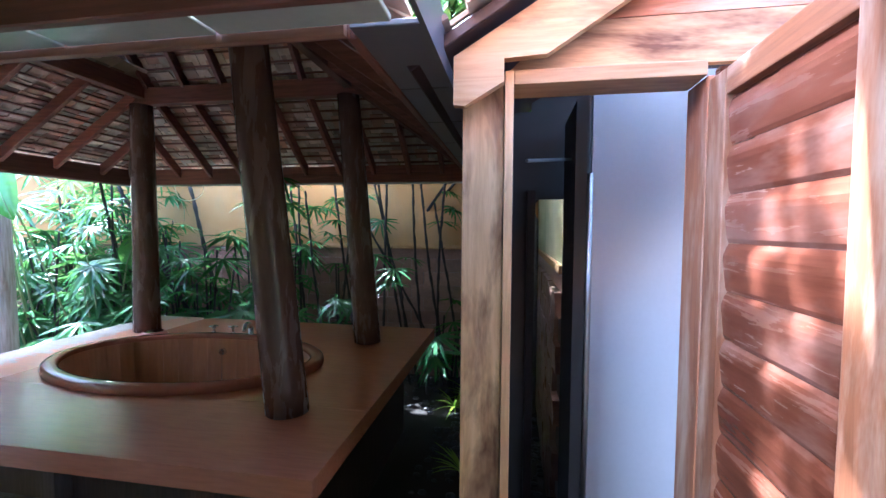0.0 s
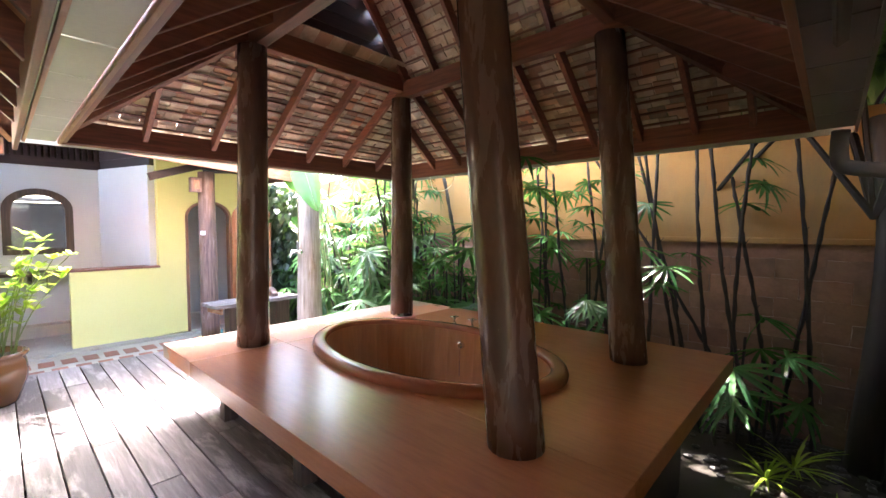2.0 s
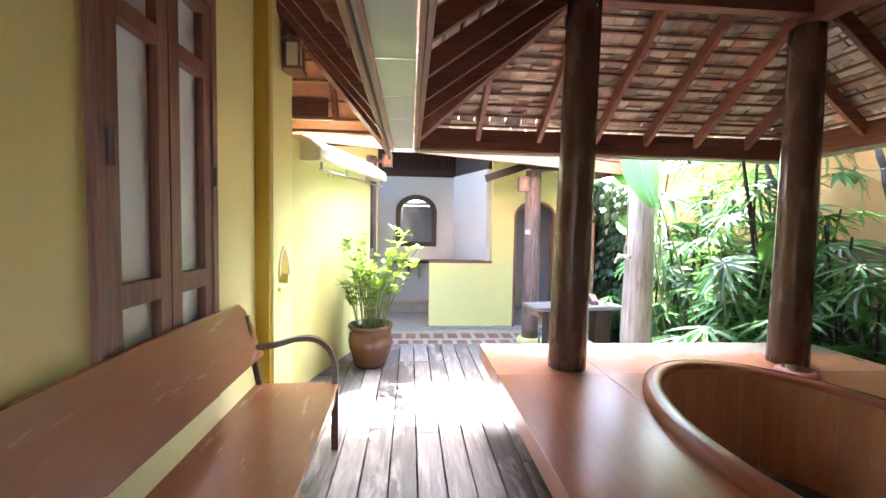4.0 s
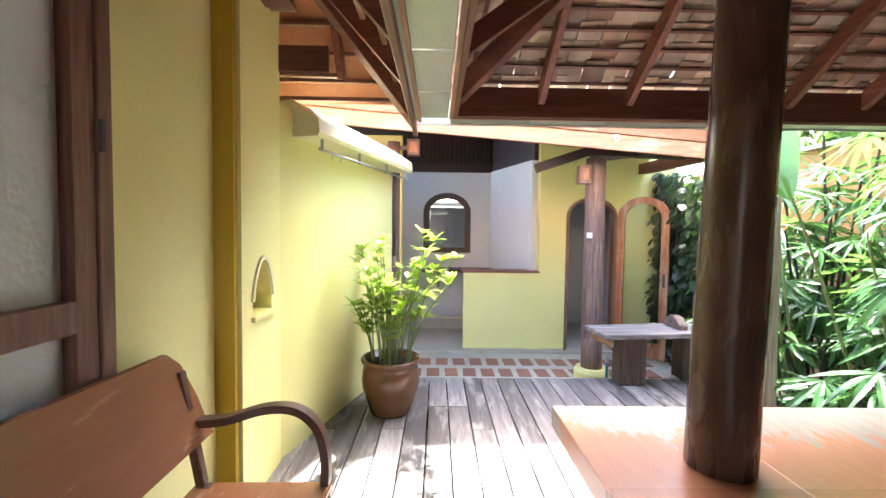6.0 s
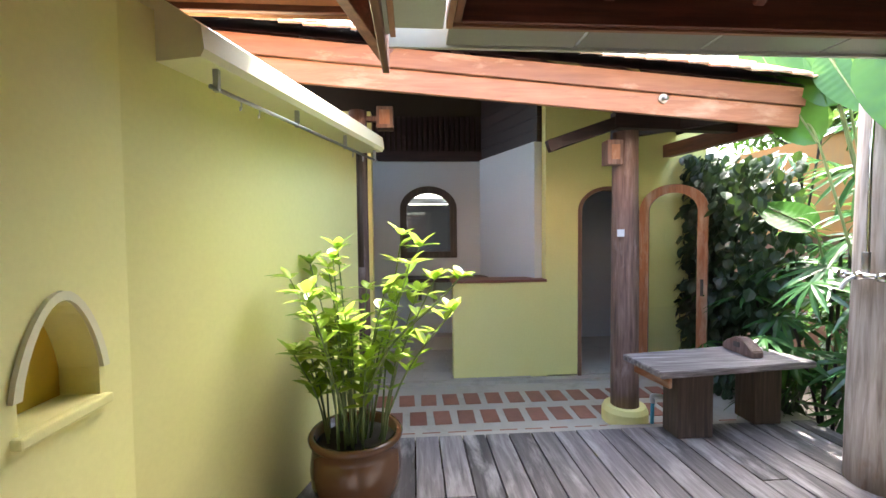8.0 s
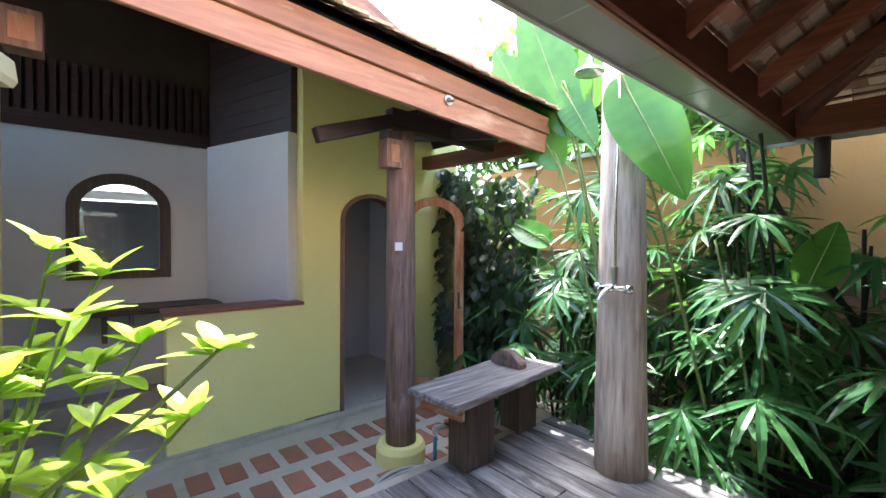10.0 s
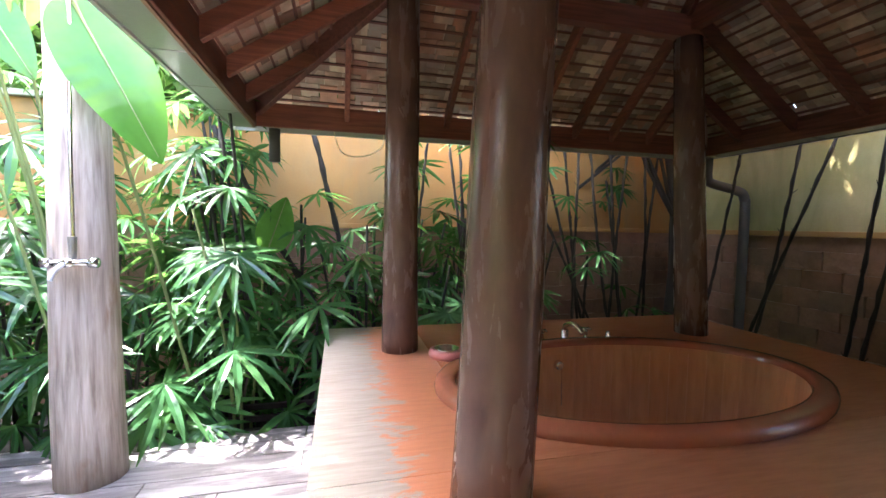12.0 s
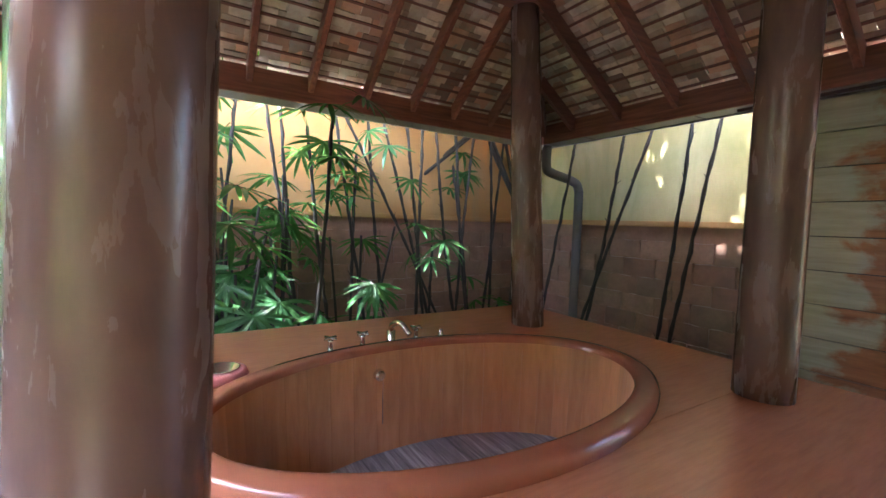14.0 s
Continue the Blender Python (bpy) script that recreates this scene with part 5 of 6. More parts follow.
part("ring", lathe([(0.07, 0.0), (0.115, 0.0), (0.12, 0.02), (0.11, 0.045), (0.085, 0.05), (0.078, 0.03)], (-3.62, 3.74, PZ), 32), plaster("pink_clay", (0.5, 0.16, 0.14), (0.42, 0.14, 0.12), 0.5), dish, smooth=True)
part("bowl", lathe([(0, 0.012), (0.05, 0.014), (0.072, 0.045), (0.082, 0.055), (0.076, 0.055), (0.05, 0.022), (0, 0.02)], (-3.62, 3.74, PZ), 32), M_CHROME, dish, smooth=True)

# ---- potted shrub ----
pot = thing("plant_pot", (-5.62, 0.83, 0), "glazed brown earthenware pot on the deck", "pot")
M_POT = plaster("brown_glaze", (0.15, 0.07, 0.03), (0.09, 0.04, 0.02), 0.15, stain=(0.2, 0.11, 0.05), bump=0.05)
part("pot_body", lathe([(0, 0), (0.15, 0), (0.165, 0.02), (0.225, 0.2), (0.232, 0.28), (0.222, 0.36), (0.212, 0.4), (0.235, 0.415), (0.24, 0.435), (0.23, 0.45), (0.205, 0.445), (0.2, 0.38), (0, 0.38)], (-5.62, 0.83, 0), 48), M_POT, pot, smooth=True)
part("soil", lathe([(0, 0.4), (0.2, 0.4), (0.2, 0.385), (0, 0.385)], (-5.62, 0.83, 0), 32), M_SOILSHADE, pot)


def blade(bm, m, L, W, curl=0.2, n=5, fold=0.15):
    """A pointed leaf along +y from the origin of m."""
    rows_ = []
    for i in range(n + 1):
        f = i / n
        w = W * math.sin(math.pi * min(1, f * 0.93 + 0.05)) ** 0.8 * 0.5 + 0.0005
        y, z = L * f, -curl * L * f * f
        rows_.append([bm.verts.new(m @ Vector((-w, y, z + fold * w))), bm.verts.new(m @ Vector((0, y, z))), bm.verts.new(m @ Vector((w, y, z + fold * w)))])
    for a, b in zip(rows_, rows_[1:]):
        bm.faces.new((a[0], a[1], b[1], b[0]))
        bm.faces.new((a[1], a[2], b[2], b[1]))


rnd = random.Random(5)
shrub = thing("shrub", (-5.62, 0.83, 0.4), "bright yellow-green leafy shrub growing in the pot", "plant")
stems = []
for k in range(30):
    a, r0 = rnd.uniform(0, 6.28), rnd.uniform(0.02, 0.16)
    h = rnd.uniform(0.45, 1.0)
    sp = rnd.uniform(0.05, 0.34) * h
    p0 = Vector((-5.62 + r0 * math.cos(a), 0.83 + r0 * math.sin(a), 0.4))
    pts = smooth_path([p0, p0 + Vector((math.cos(a) * sp * 0.3, math.sin(a) * sp * 0.3, h * 0.5)), p0 + Vector((math.cos(a) * sp, math.sin(a) * sp, h))], 4)
    stems.append(pts)
for pts in ((( -5.62, 0.9, 0.4), (-5.5, 1.0, 0.9), (-5.35, 1.12, 1.32)), ((-5.6, 0.95, 0.4), (-5.45, 1.1, 0.8), (-5.25, 1.3, 1.12)), ((-5.7, 0.9, 0.4), (-5.68, 1.0, 1.0), (-5.62, 1.08, 1.45)), ((-5.55, 0.8, 0.4), (-5.38, 1.0, 0.9), (-5.18, 1.24, 1.18), (-5.08, 1.32, 1.29)), ((-5.6, 0.8, 0.4), (-5.35, 0.75, 0.9), (-5.2, 0.7, 1.22))):
    stems.append(smooth_path(pts, 5))
bm = bmesh.new()
for pts in stems:
    tube(pts, 0.006, 5, bm=bm, taper=0.5, nodes=0.2)
part("stem", bm, M_STEM, shrub, kind="stuff")
SPRIG = 33
bm = bmesh.new()
for si_, pts in enumerate(stems):
    for i in range(len(pts) // 2, len(pts)):
        tip_only = si_ == SPRIG
        if tip_only and i < len(pts) - 2:
            continue
        for _ in range(3 + (4 if i == len(pts) - 1 else 0)):
            a = rnd.uniform(0, 6.28)
            m = Matrix.Translation(pts[i]) @ Euler((rnd.uniform(0.1, 1.0), 0, a)).to_matrix().to_4x4()
            k_ = 0.75 if tip_only else 1.0
            blade(bm, m, k_ * rnd.uniform(0.07, 0.12), k_ * rnd.uniform(0.032, 0.052), 0.2, 5)
part("leaves", bm, M_BRIGHT, shrub, kind="stuff")


# ---- palms ----
def fan_mesh(seed, n, L):
    """A lady palm leaf: a stalk and a fan of fingers."""
    r = random.Random(seed)
    bm = bmesh.new()
    tube([(0, 0, 0), (0, 0.12 * L / 0.3, 0.05), (0, 0.3 * L / 0.3, 0.06)], 0.004, 5, bm=bm, taper=0.7)
    hub = Vector((0, L, 0.06))
    for k in range(n):
        f = (k + 0.5) / n * 2 - 1
        m = Matrix.Translation(hub) @ Euler((-0.75, 0, 0)).to_matrix().to_4x4() @ Euler((r.uniform(-0.12, 0.08), r.uniform(-0.2, 0.2), -f * 2.1)).to_matrix().to_4x4()
        blade(bm, m, L * r.uniform(1.05, 1.35) * (1 - 0.2 * abs(f)), r.uniform(0.034, 0.046), r.uniform(0.1, 0.4), 5, 0.25)
    me_ = to_mesh("fan", bm, M_PALM)
    return me_


FANS = [fan_mesh(s, 9 + s % 4, 0.26 + 0.03 * (s % 3)) for s in range(6)]


def palm(x, y, h, fans, seed, lean=(0, 0), canes=3, zbase=-0.45, low=0.3, spread=0.25, scale=1.0, group="lady palms by the wall"):
    r = random.Random(seed)
    t = thing("lady_palm", (x, y, zbase), "lady palm with dark canes and glossy fan leaves", "palm", group)
    for c in range(canes):
        a = r.uniform(0, 6.28)
        bx, by_ = x + 0.12 * math.cos(a), y + 0.12 * math.sin(a)
        hh = h * r.uniform(0.72, 1.0)
        tx, ty = bx + lean[0] + r.uniform(-spread, spread), by_ + lean[1] + r.uniform(-spread, spread)
        pts = smooth_path([(bx, by_, zbase), (bx + (tx - bx) * 0.4, by_ + (ty - by_) * 0.4, zbase + hh * 0.5), (tx, ty, zbase + hh)], 8)
        part("cane", tube(pts, 0.013, 7, taper=0.8, nodes=0.25), M_CANE, t)
        nf = max(3, fans // canes)
        for k in range(nf):
            f = low + (1 - low) * (k + 0.6) / nf
            p = pts[min(len(pts) - 1, int(f * (len(pts) - 1)))]
            az = k * 2.4 + r.uniform(-0.4, 0.4) + c
            m = Matrix.Translation(p) @ Euler((r.uniform(0.05, 0.75) if f > 0.75 else r.uniform(-0.25, 0.3), r.uniform(-0.3, 0.3), az)).to_matrix().to_4x4() @ Matrix.Scale(scale * r.uniform(0.8, 1.2), 4)
            hub, tip_ = m @ Vector((0, 0.27, 0.06)), m @ Vector((0, 0.6, -0.1))
            if min((hub.xy - Vector((-5.62, 3.8))).length, (tip_.xy - Vector((-5.62, 3.8))).length) > 0.3:
                if not (tip_.x > -5.2 and tip_.y < 5.1 and tip_.z > 1.95):
                    piece("fan_leaf", r.choice(FANS), m, t)
    return t


PALMS = [
    (-6.15, 4.75, 2.1, 18, (0.1, -0.25)), (-5.3, 4.85, 1.7, 18, (0.1, -0.2)), (-5.0, 4.55, 1.05, 15, (0.0, -0.1)), (-6.6, 4.6, 1.5, 15, (0.1, -0.1)),
    (-4.75, 5.3, 2.1, 18, (-0.1, -0.2)), (-5.9, 5.4, 2.4, 18, (0.1, -0.1)), (-4.2, 5.2, 1.7, 15, (0, -0.1)), (-5.5, 5.6, 2.5, 15, (0, 0)),
    (-3.6, 5.35, 2.0, 9, (0.1, 0)), (-3.0, 5.5, 2.3, 9, (0, 0)), (-2.4, 5.45, 2.1, 6, (0.1, 0)), (-6.9, 5.3, 2.2, 15, (0, 0)), (-4.6, 4.9, 1.2, 12, (0.1, -0.1)),
    (-7.4, 4.6, 1.3, 12, (0.1, -0.1)), (-0.9, 5.4, 1.0, 4, (0, 0)), (-5.75, 4.5, 1.3, 15, (0, 0)), (-3.9, 5.75, 2.3, 12, (0, 0)),
    (-5.15, 4.95, 3.2, 27, (-0.15, -0.1)), (-6.3, 5.1, 3.1, 24, (-0.1, -0.1)), (-6.8, 5.5, 3.3, 21, (0.1, 0)),
    (-6.35, 4.3, 1.9, 15, (-0.2, 0)), (-3.45, 5.5, 2.5, 12, (-0.1, 0)), (-7.6, 5.2, 3.0, 15, (0, 0)),
    (-5.05, 4.75, 3.75, 24, (-0.1, -0.1)), (-5.45, 5.3, 4.0, 24, (0, 0)), (-3.95, 5.1, 2.0, 15, (0.1, 0)), (-3.3, 5.2, 1.5, 9, (0, 0)),
]
for i, (x, y, h, nfan, ln_) in enumerate(PALMS):
    palm(x, y, h, nfan, 100 + i, ln_, scale=1.05)

# bare canes leaning by the walls under the pavilion
rnd = random.Random(9)


def bare_cane(top, foot, fans=0, r=0.015):
    """A cane from its foot in the bed to its top, with a tuft where it has leaves."""
    t = thing("palm_cane", (foot[0], foot[1], -0.45), "bare dark palm cane with rough nodes", "palm", "bare canes by the wall")
    a, b = Vector((foot[0], foot[1], -0.45)), Vector(top)
    mid = a.lerp(b, 0.5) + Vector((rnd.uniform(-0.05, 0.05), rnd.uniform(-0.03, 0.03), 0))
    pts = smooth_path([a, mid, b], 14)
    part("cane", tube([p + Vector((rnd.uniform(-1, 1), rnd.uniform(-1, 1), 0)) * 0.005 for p in pts], r, 7, taper=0.8, nodes=0.45), M_CANE, t)
    sh_ = bmesh.new()
    for k in range(9):
        p = pts[2 + 3 * k % (len(pts) - 3)]
        d = Vector((rnd.uniform(-1, 1), rnd.uniform(-1, 1), 1.2)).normalized()
        tube([p, p + d * rnd.uniform(0.04, 0.08)], 0.006, 5, bm=sh_, taper=0.3)
    part("leaf_stub", sh_, M_CANE, t, kind="stuff")
    for k in range(fans):
        p = pts[max(4, len(pts) - 1 - 2 * k)]
        m = Matrix.Translation(p) @ Euler((rnd.uniform(-0.1, 0.8), 0, k * 1.5 + rnd.uniform(0, 6))).to_matrix().to_4x4() @ Matrix.Scale(rnd.uniform(0.75, 1.05), 4)
        piece("fan_leaf", rnd.choice(FANS), m, t)


for yt, zt, yf in ((4.72, 2.3, 5.35), (4.13, 2.3, 4.7), (3.78, 2.3, 4.9), (3.5, 2.32, 3.82), (3.26, 2.3, 3.75)):
    bare_cane((-0.12, yt, zt + 0.25), (-0.08, yf), r=0.015)
for xt, xf, zt, nf in ((-3.75, -3.6, 2.5, 2), (-3.4, -3.55, 2.4, 4), (-3.05, -2.92, 2.5, 0), (-2.85, -2.5, 2.15, 5), (-2.58, -2.1, 2.6, 0), (-2.55, -0.9, 2.5, 0), (-2.3, -2.45, 2.0, 5), (-2.05, -1.3, 2.5, 5), (-1.92, -1.45, 2.7, 0), (-1.7, -1.75, 2.7, 0), (-1.55, -1.35, 1.1, 4), (-1.45, -1.15, 2.7, 0), (-1.32, -0.9, 2.7, 0), (-1.15, -0.75, 2.0, 4), (-0.95, -1.1, 2.7, 0), (-0.72, -0.5, 2.7, 0), (-0.35, -0.75, 2.6, 2), (-0.15, -0.2, 2.6, 0), (-2.2, -1.9, 2.7, 0), (-3.2, -2.75, 2.6, 0)):
    bare_cane((xt, 5.5 + rnd.uniform(-0.15, 0.2), zt), (xf, 5.5 + rnd.uniform(-0.25, 0.3)), nf)
bare_cane((-5.3, 4.95, 2.2), (-3.85, 5.2), 0, 0.024)
bare_cane((-4.62, 5.3, 2.6), (-3.9, 5.4), 0, 0.024)
bare_cane((-2.85, 4.62, 2.1), (-2.95, 5.1), 5, 0.014)
wire = thing("loose_wire", (-4.5, 4.85, 2.2), "thin pale wire hanging in a curl from the eave", "wire")
part("strand", tube(smooth_path([(-4.35, 4.84, 2.2), (-4.28, 4.84, 2.02), (-4.1, 4.85, 2.0), (-3.95, 4.84, 2.08), (-3.93, 4.83, 2.2)]), 0.004, 5), M_CREAM, wire)


# ---- broad-leaved plant by the shower ----
def broad(bm, m, L, W, curl, n=40, k=4):
    rows_ = []
    for i in range(n + 1):
        f = i / n
        w = W / 2 * (math.sin(math.pi * f ** 0.72) ** 0.72 if 0 < f < 1 else 0) + 0.001
        row = []
        for j in range(-k, k + 1):
            u = j / k
            row.append(bm.verts.new(m @ Vector((w * u, L * f, -curl * L * f * f + 0.22 * w * abs(u) + (0.012 if j == 0 else 0) + 0.0022 * math.sin(f * 75 - abs(u) * 5) * (j != 0)))))
        rows_.append(row)
    for a, b in zip(rows_, rows_[1:]):
        for j in range(2 * k):
            bm.faces.new((a[j], a[j + 1], b[j + 1], b[j]))


gg = thing("broad_leaf_plant", (-5.75, 4.35, -0.45), "tall plant with huge glossy green leaves behind the shower post", "plant")


def big_leaf(base, tip, W, normal, stalk_from):
    base, tip = Vector(base), Vector(tip)
    y = (tip - base).normalized()
    z = Vector(normal)
    z = (z - y * z.dot(y)).normalized()
    x = y.cross(z)
    m = Matrix.Translation(base) @ Matrix((x, y, z)).transposed().to_4x4()
    b_ = bmesh.new()
    broad(b_, m, (tip - base).length, W, 0.06)
    lf = part("leaf", b_, M_BIG, gg, smooth=True)
    L_ = (tip - base).length
    part("midrib", tube([m @ Vector((0, L_ * q, -0.06 * L_ * q * q + 0.016)) for q in (0.0, 0.25, 0.5, 0.75, 0.96)], 0.007, 6, taper=0.3), M_STEM, lf, "pale green rib")
    s_ = bmesh.new()
    tube(smooth_path([Vector(stalk_from), Vector(stalk_from).lerp(base, 0.55) + Vector((0, 0, 0.1)), base, base + y * 0.2]), 0.012, 8, bm=s_, taper=0.5)
    part("stalk", s_, M_STEM, gg, smooth=True)
    return lf


big_leaf((-5.61, 3.68, 2.52), (-5.2, 3.66, 1.73), 0.4, (0.45, -0.85, 0.25), (-5.3, 4.35, 0.3))
big_leaf((-6.25, 4.0, 2.06), (-6.98, 3.95, 3.3), 0.42, (0.35, -0.9, 0.1), (-5.9, 4.35, -0.3))
big_leaf((-6.15, 4.05, 2.3), (-6.8, 4.1, 3.8), 0.46, (0.3, -0.9, 0.1), (-5.85, 4.4, -0.3))
big_leaf((-6.05, 4.1, 2.5), (-6.02, 4.15, 3.6), 0.26, (0.8, -0.6, 0.1), (-5.8, 4.4, -0.3))
big_leaf((-6.27, 4.05, 2.72), (-5.95, 4.0, 2.2), 0.26, (0.3, -0.9, 0.3), (-5.85, 4.4, -0.3))
big_leaf((-6.35, 4.2, 2.9), (-6.7, 4.3, 3.7), 0.3, (0.1, -0.9, 0.2), (-5.9, 4.4, -0.3))
big_leaf((-4.85, 4.62, 1.18), (-4.7, 4.66, 1.62), 0.27, (0.3, -0.9, 0.1), (-4.95, 4.5, -0.2))
part("stalk", tube(smooth_path([(-5.0, 4.35, -0.4), (-5.08, 4.33, 0.6), (-5.26, 4.3, 1.5)]), 0.013, 8, taper=0.6), M_STEM, gg, smooth=True)
part("stalk", tube(smooth_path([(-4.98, 4.38, -0.4), (-5.0, 4.36, 0.6), (-5.08, 4.32, 1.3)]), 0.012, 8, taper=0.6), M_STEM, gg, smooth=True)
big_leaf((-6.55, 4.3, 1.45), (-7.0, 4.2, 1.7), 0.3, (0.3, -0.6, 0.7), (-6.4, 4.5, -0.3))


# ---- low spiky plants in the bed ----
for i, (x, y, s_) in enumerate(((-0.5, 3.6, 0.3), (-0.35, 4.5, 0.26), (-0.6, 5.2, 0.3), (-0.15, 3.0, 0.22), (-3.3, 4.95, 0.22), (-0.75, 4.9, 0.22))):
    r_ = random.Random(i)
    t = thing("spiky_plant", (x, y, -0.45), "low spiky bright green plant in the dark bed", "plant", "spiky plants")
    b_ = bmesh.new()
    for k in range(26):
        m = Matrix.Translation((x, y, -0.42)) @ Euler((r_.uniform(0.3, 1.2), 0, r_.uniform(0, 6.28))).to_matrix().to_4x4()
        blade(b_, m, s_ * r_.uniform(0.7, 1.3), 0.02, 0.5, 4)
    part("leaves", b_, M_BRIGHT, t, kind="stuff")

# ---- ivy, far trees, added shade crowns ----
rnd = random.Random(3)
bm = bmesh.new()
for k in range(4200):
    if k % 4:
        p = Vector((rnd.uniform(-8.6, -6.9), 4.5 + rnd.uniform(-0.35, 0.15), rnd.uniform(-0.3, 2.15)))
    else:
        p = Vector((-8.0 + rnd.uniform(0, 0.25), rnd.uniform(4.15, 4.6), rnd.uniform(-0.3, 2.3)))
    m = Matrix.Translation(p) @ Euler((rnd.uniform(-1.6, -0.4), rnd.uniform(-0.5, 0.5), rnd.uniform(2.2, 4.6))).to_matrix().to_4x4()
    blade(bm, m, rnd.uniform(0.08, 0.14), rnd.uniform(0.07, 0.11), 0.2, 3)
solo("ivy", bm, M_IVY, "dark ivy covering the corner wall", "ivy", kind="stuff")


def over_roof(p, r_):
    """Lifts a point clear of the pavilion's roof and gutters."""
    d = min(p.x + 5.3, -0.2 - p.x, p.y - 0.9, 5.15 - p.y)
    if d > 0:
        floor_z = 2.6 + 0.8 * min(d, 2.2)
        if p.z < floor_z:
            p.z = floor_z + r_.uniform(0, 0.7)
    if -0.2 < p.x < 2.2 and 1.3 < p.y < 3.2:
        p.z = max(p.z, 3.7 + r_.uniform(0, 0.6))
    return p


def tree(x, y, h, r, seed, n=2600, low=0.55, shift=(0, 0)):
    r_ = random.Random(seed)
    t = thing("tree", (x, y, -0.45), "leafy green tree behind the garden wall, some added only as shade", "tree", "trees behind the wall")
    part("trunk", tube(smooth_path([(x, y, -0.45), (x + 0.1, y, h * 0.4), (x, y + 0.1, h * 0.75)]), 0.12, 10, taper=0.5), M_CANE, t, smooth=True)
    lb = bmesh.new()
    centres = []
    for k in range(14):
        a, rr_ = r_.uniform(0, 6.28), r * r_.uniform(0.2, 0.95)
        c = Vector((x + shift[0] + rr_ * math.cos(a), y + shift[1] + rr_ * math.sin(a), h * r_.uniform(low * 0.9, 1.0 if low < 0.8 else 1.25)))
        centres.append((c, r * r_.uniform(0.25, 0.45)))
        if not (-5.4 < c.x < -0.1 and c.y < 5.3):
            tube([(x, y, h * 0.5), tuple(c)], 0.03, 6, bm=lb, taper=0.3)
    part("branchwork", lb, M_CANE, t, kind="stuff")
    b_ = bmesh.new()
    for k in range(n):
        c, cr = r_.choice(centres)
        d = Vector((r_.gauss(0, 1), r_.gauss(0, 1), r_.gauss(0, 0.8)))
        p = c + d * cr * 0.55
        if p.z < 2.75 and p.y < 6.3 and p.x < 0.7:
            p.z = 2.75 + r_.uniform(0, 1.2)
        over_roof(p, r_)
        m = Matrix.Translation(p) @ Euler((r_.uniform(-1, 0.6), r_.uniform(-0.6, 0.6), r_.uniform(0, 6.28))).to_matrix().to_4x4()
        blade(b_, m, r_.uniform(0.16, 0.3), r_.uniform(0.06, 0.11), 0.3, 3)
    part("crown", b_, M_TREE, t, kind="stuff")


tree(-6.2, 7.6, 5.2, 1.6, 1, 5500)
tree(-5.0, 7.0, 5.2, 1.5, 41, 5000)
tree(-4.3, 7.4, 4.4, 1.6, 2, 3000)
tree(-8.8, 8.4, 5.4, 1.5, 3, 5000)
tree(-7.3, 8.3, 6.9, 1.6, 51, 7000, 0.6)
tree(-5.9, 8.1, 6.8, 1.5, 52, 6000, 0.6)
tree(-10.4, 8.6, 4.9, 1.4, 53, 3000)
tree(-2.2, 8.2, 4.4, 1.4, 4, 1600)
tree(0.6, 7.9, 4.6, 1.4, 5, 1600)
# Two low crowns added over the north bed to shade its wall.
tree(-1.6, 6.3, 3.2, 2.0, 21, 7000, 0.9)
tree(-0.2, 5.6, 3.2, 1.6, 22, 5000, 0.9)
tree(-5.4, 7.3, 4.6, 1.7, 23, 4500)
tree(-7.0, 7.4, 4.4, 1.5, 24, 3500)
# Four dense crowns added to the east and north to dim the garden.
tree(2.1, 4.6, 4.0, 2.1, 6, 6000, 0.9)
tree(-0.4, 7.1, 3.9, 1.9, 11, 6000, 0.9)
tree(-2.6, 7.0, 3.9, 1.7, 12, 5000, 0.9)
tree(-1.2, 7.2, 4.2, 1.6, 9, 2600)
# Added crown, shifted over the hut door to break the sun on it.
tree(2.2, 3.4, 4.0, 0.9, 31, 550, 0.9, (-2.4, -1.9))
# Added crown, shifted out to keep sun off the east wall.
tree(1.2, 5.0, 4.0, 1.2, 32, 1800, 0.85, (-1.4, -1.0))
tree(-12.6, 3.0, 4.5, 1.6, 7, 1600)

solo("wall_cap", B((-8.3, -5.3, GN - 0.06, GN + 0.26, GTOP + 0.003, GTOP + 0.06), bev=0.008), M_GUTTER, "grey metal capping on the garden wall", kind="structure")
gb2 = thing("upper_gable", (-8.0, 3.0, 3.5), "weathered barge board of the taller roof behind", "roof", kind="structure")
part("barge_board", beam((-8.3, 1.9, 4.45), (-8.3, 4.5, 3.36), 0.04, 0.16), M_PINK[1], gb2)
part("barge_board", beam((-8.32, 1.9, 4.62), (-8.32, 4.55, 3.5), 0.04, 0.1), M_PINK[1], gb2)
part("gable_boards", prism([(1.9, 4.45), (4.4, 3.4), (1.9, 3.4)], 0, -8.4, -8.36), M_DARKBOARD, gb2)

# dark rack behind the deck
rk = thing("slatted_rack", (-5.0, 4.3, -0.3), "low dark slatted rack beyond the deck", "rack")
for k in range(5):
    part("slat", B((-5.5, -4.3, 4.28 + 0.05 * k, 4.31 + 0.05 * k, -0.28 + 0.07 * k, -0.24 + 0.07 * k)), M_DARKBOARD, rk)
for x in (-5.4, -4.4):
    part("leg", B((x, x + 0.05, 4.4, 4.45, -0.45, 0.05)), M_DARKBOARD, rk)
pebb = bmesh.new()
rnd = random.Random(12)
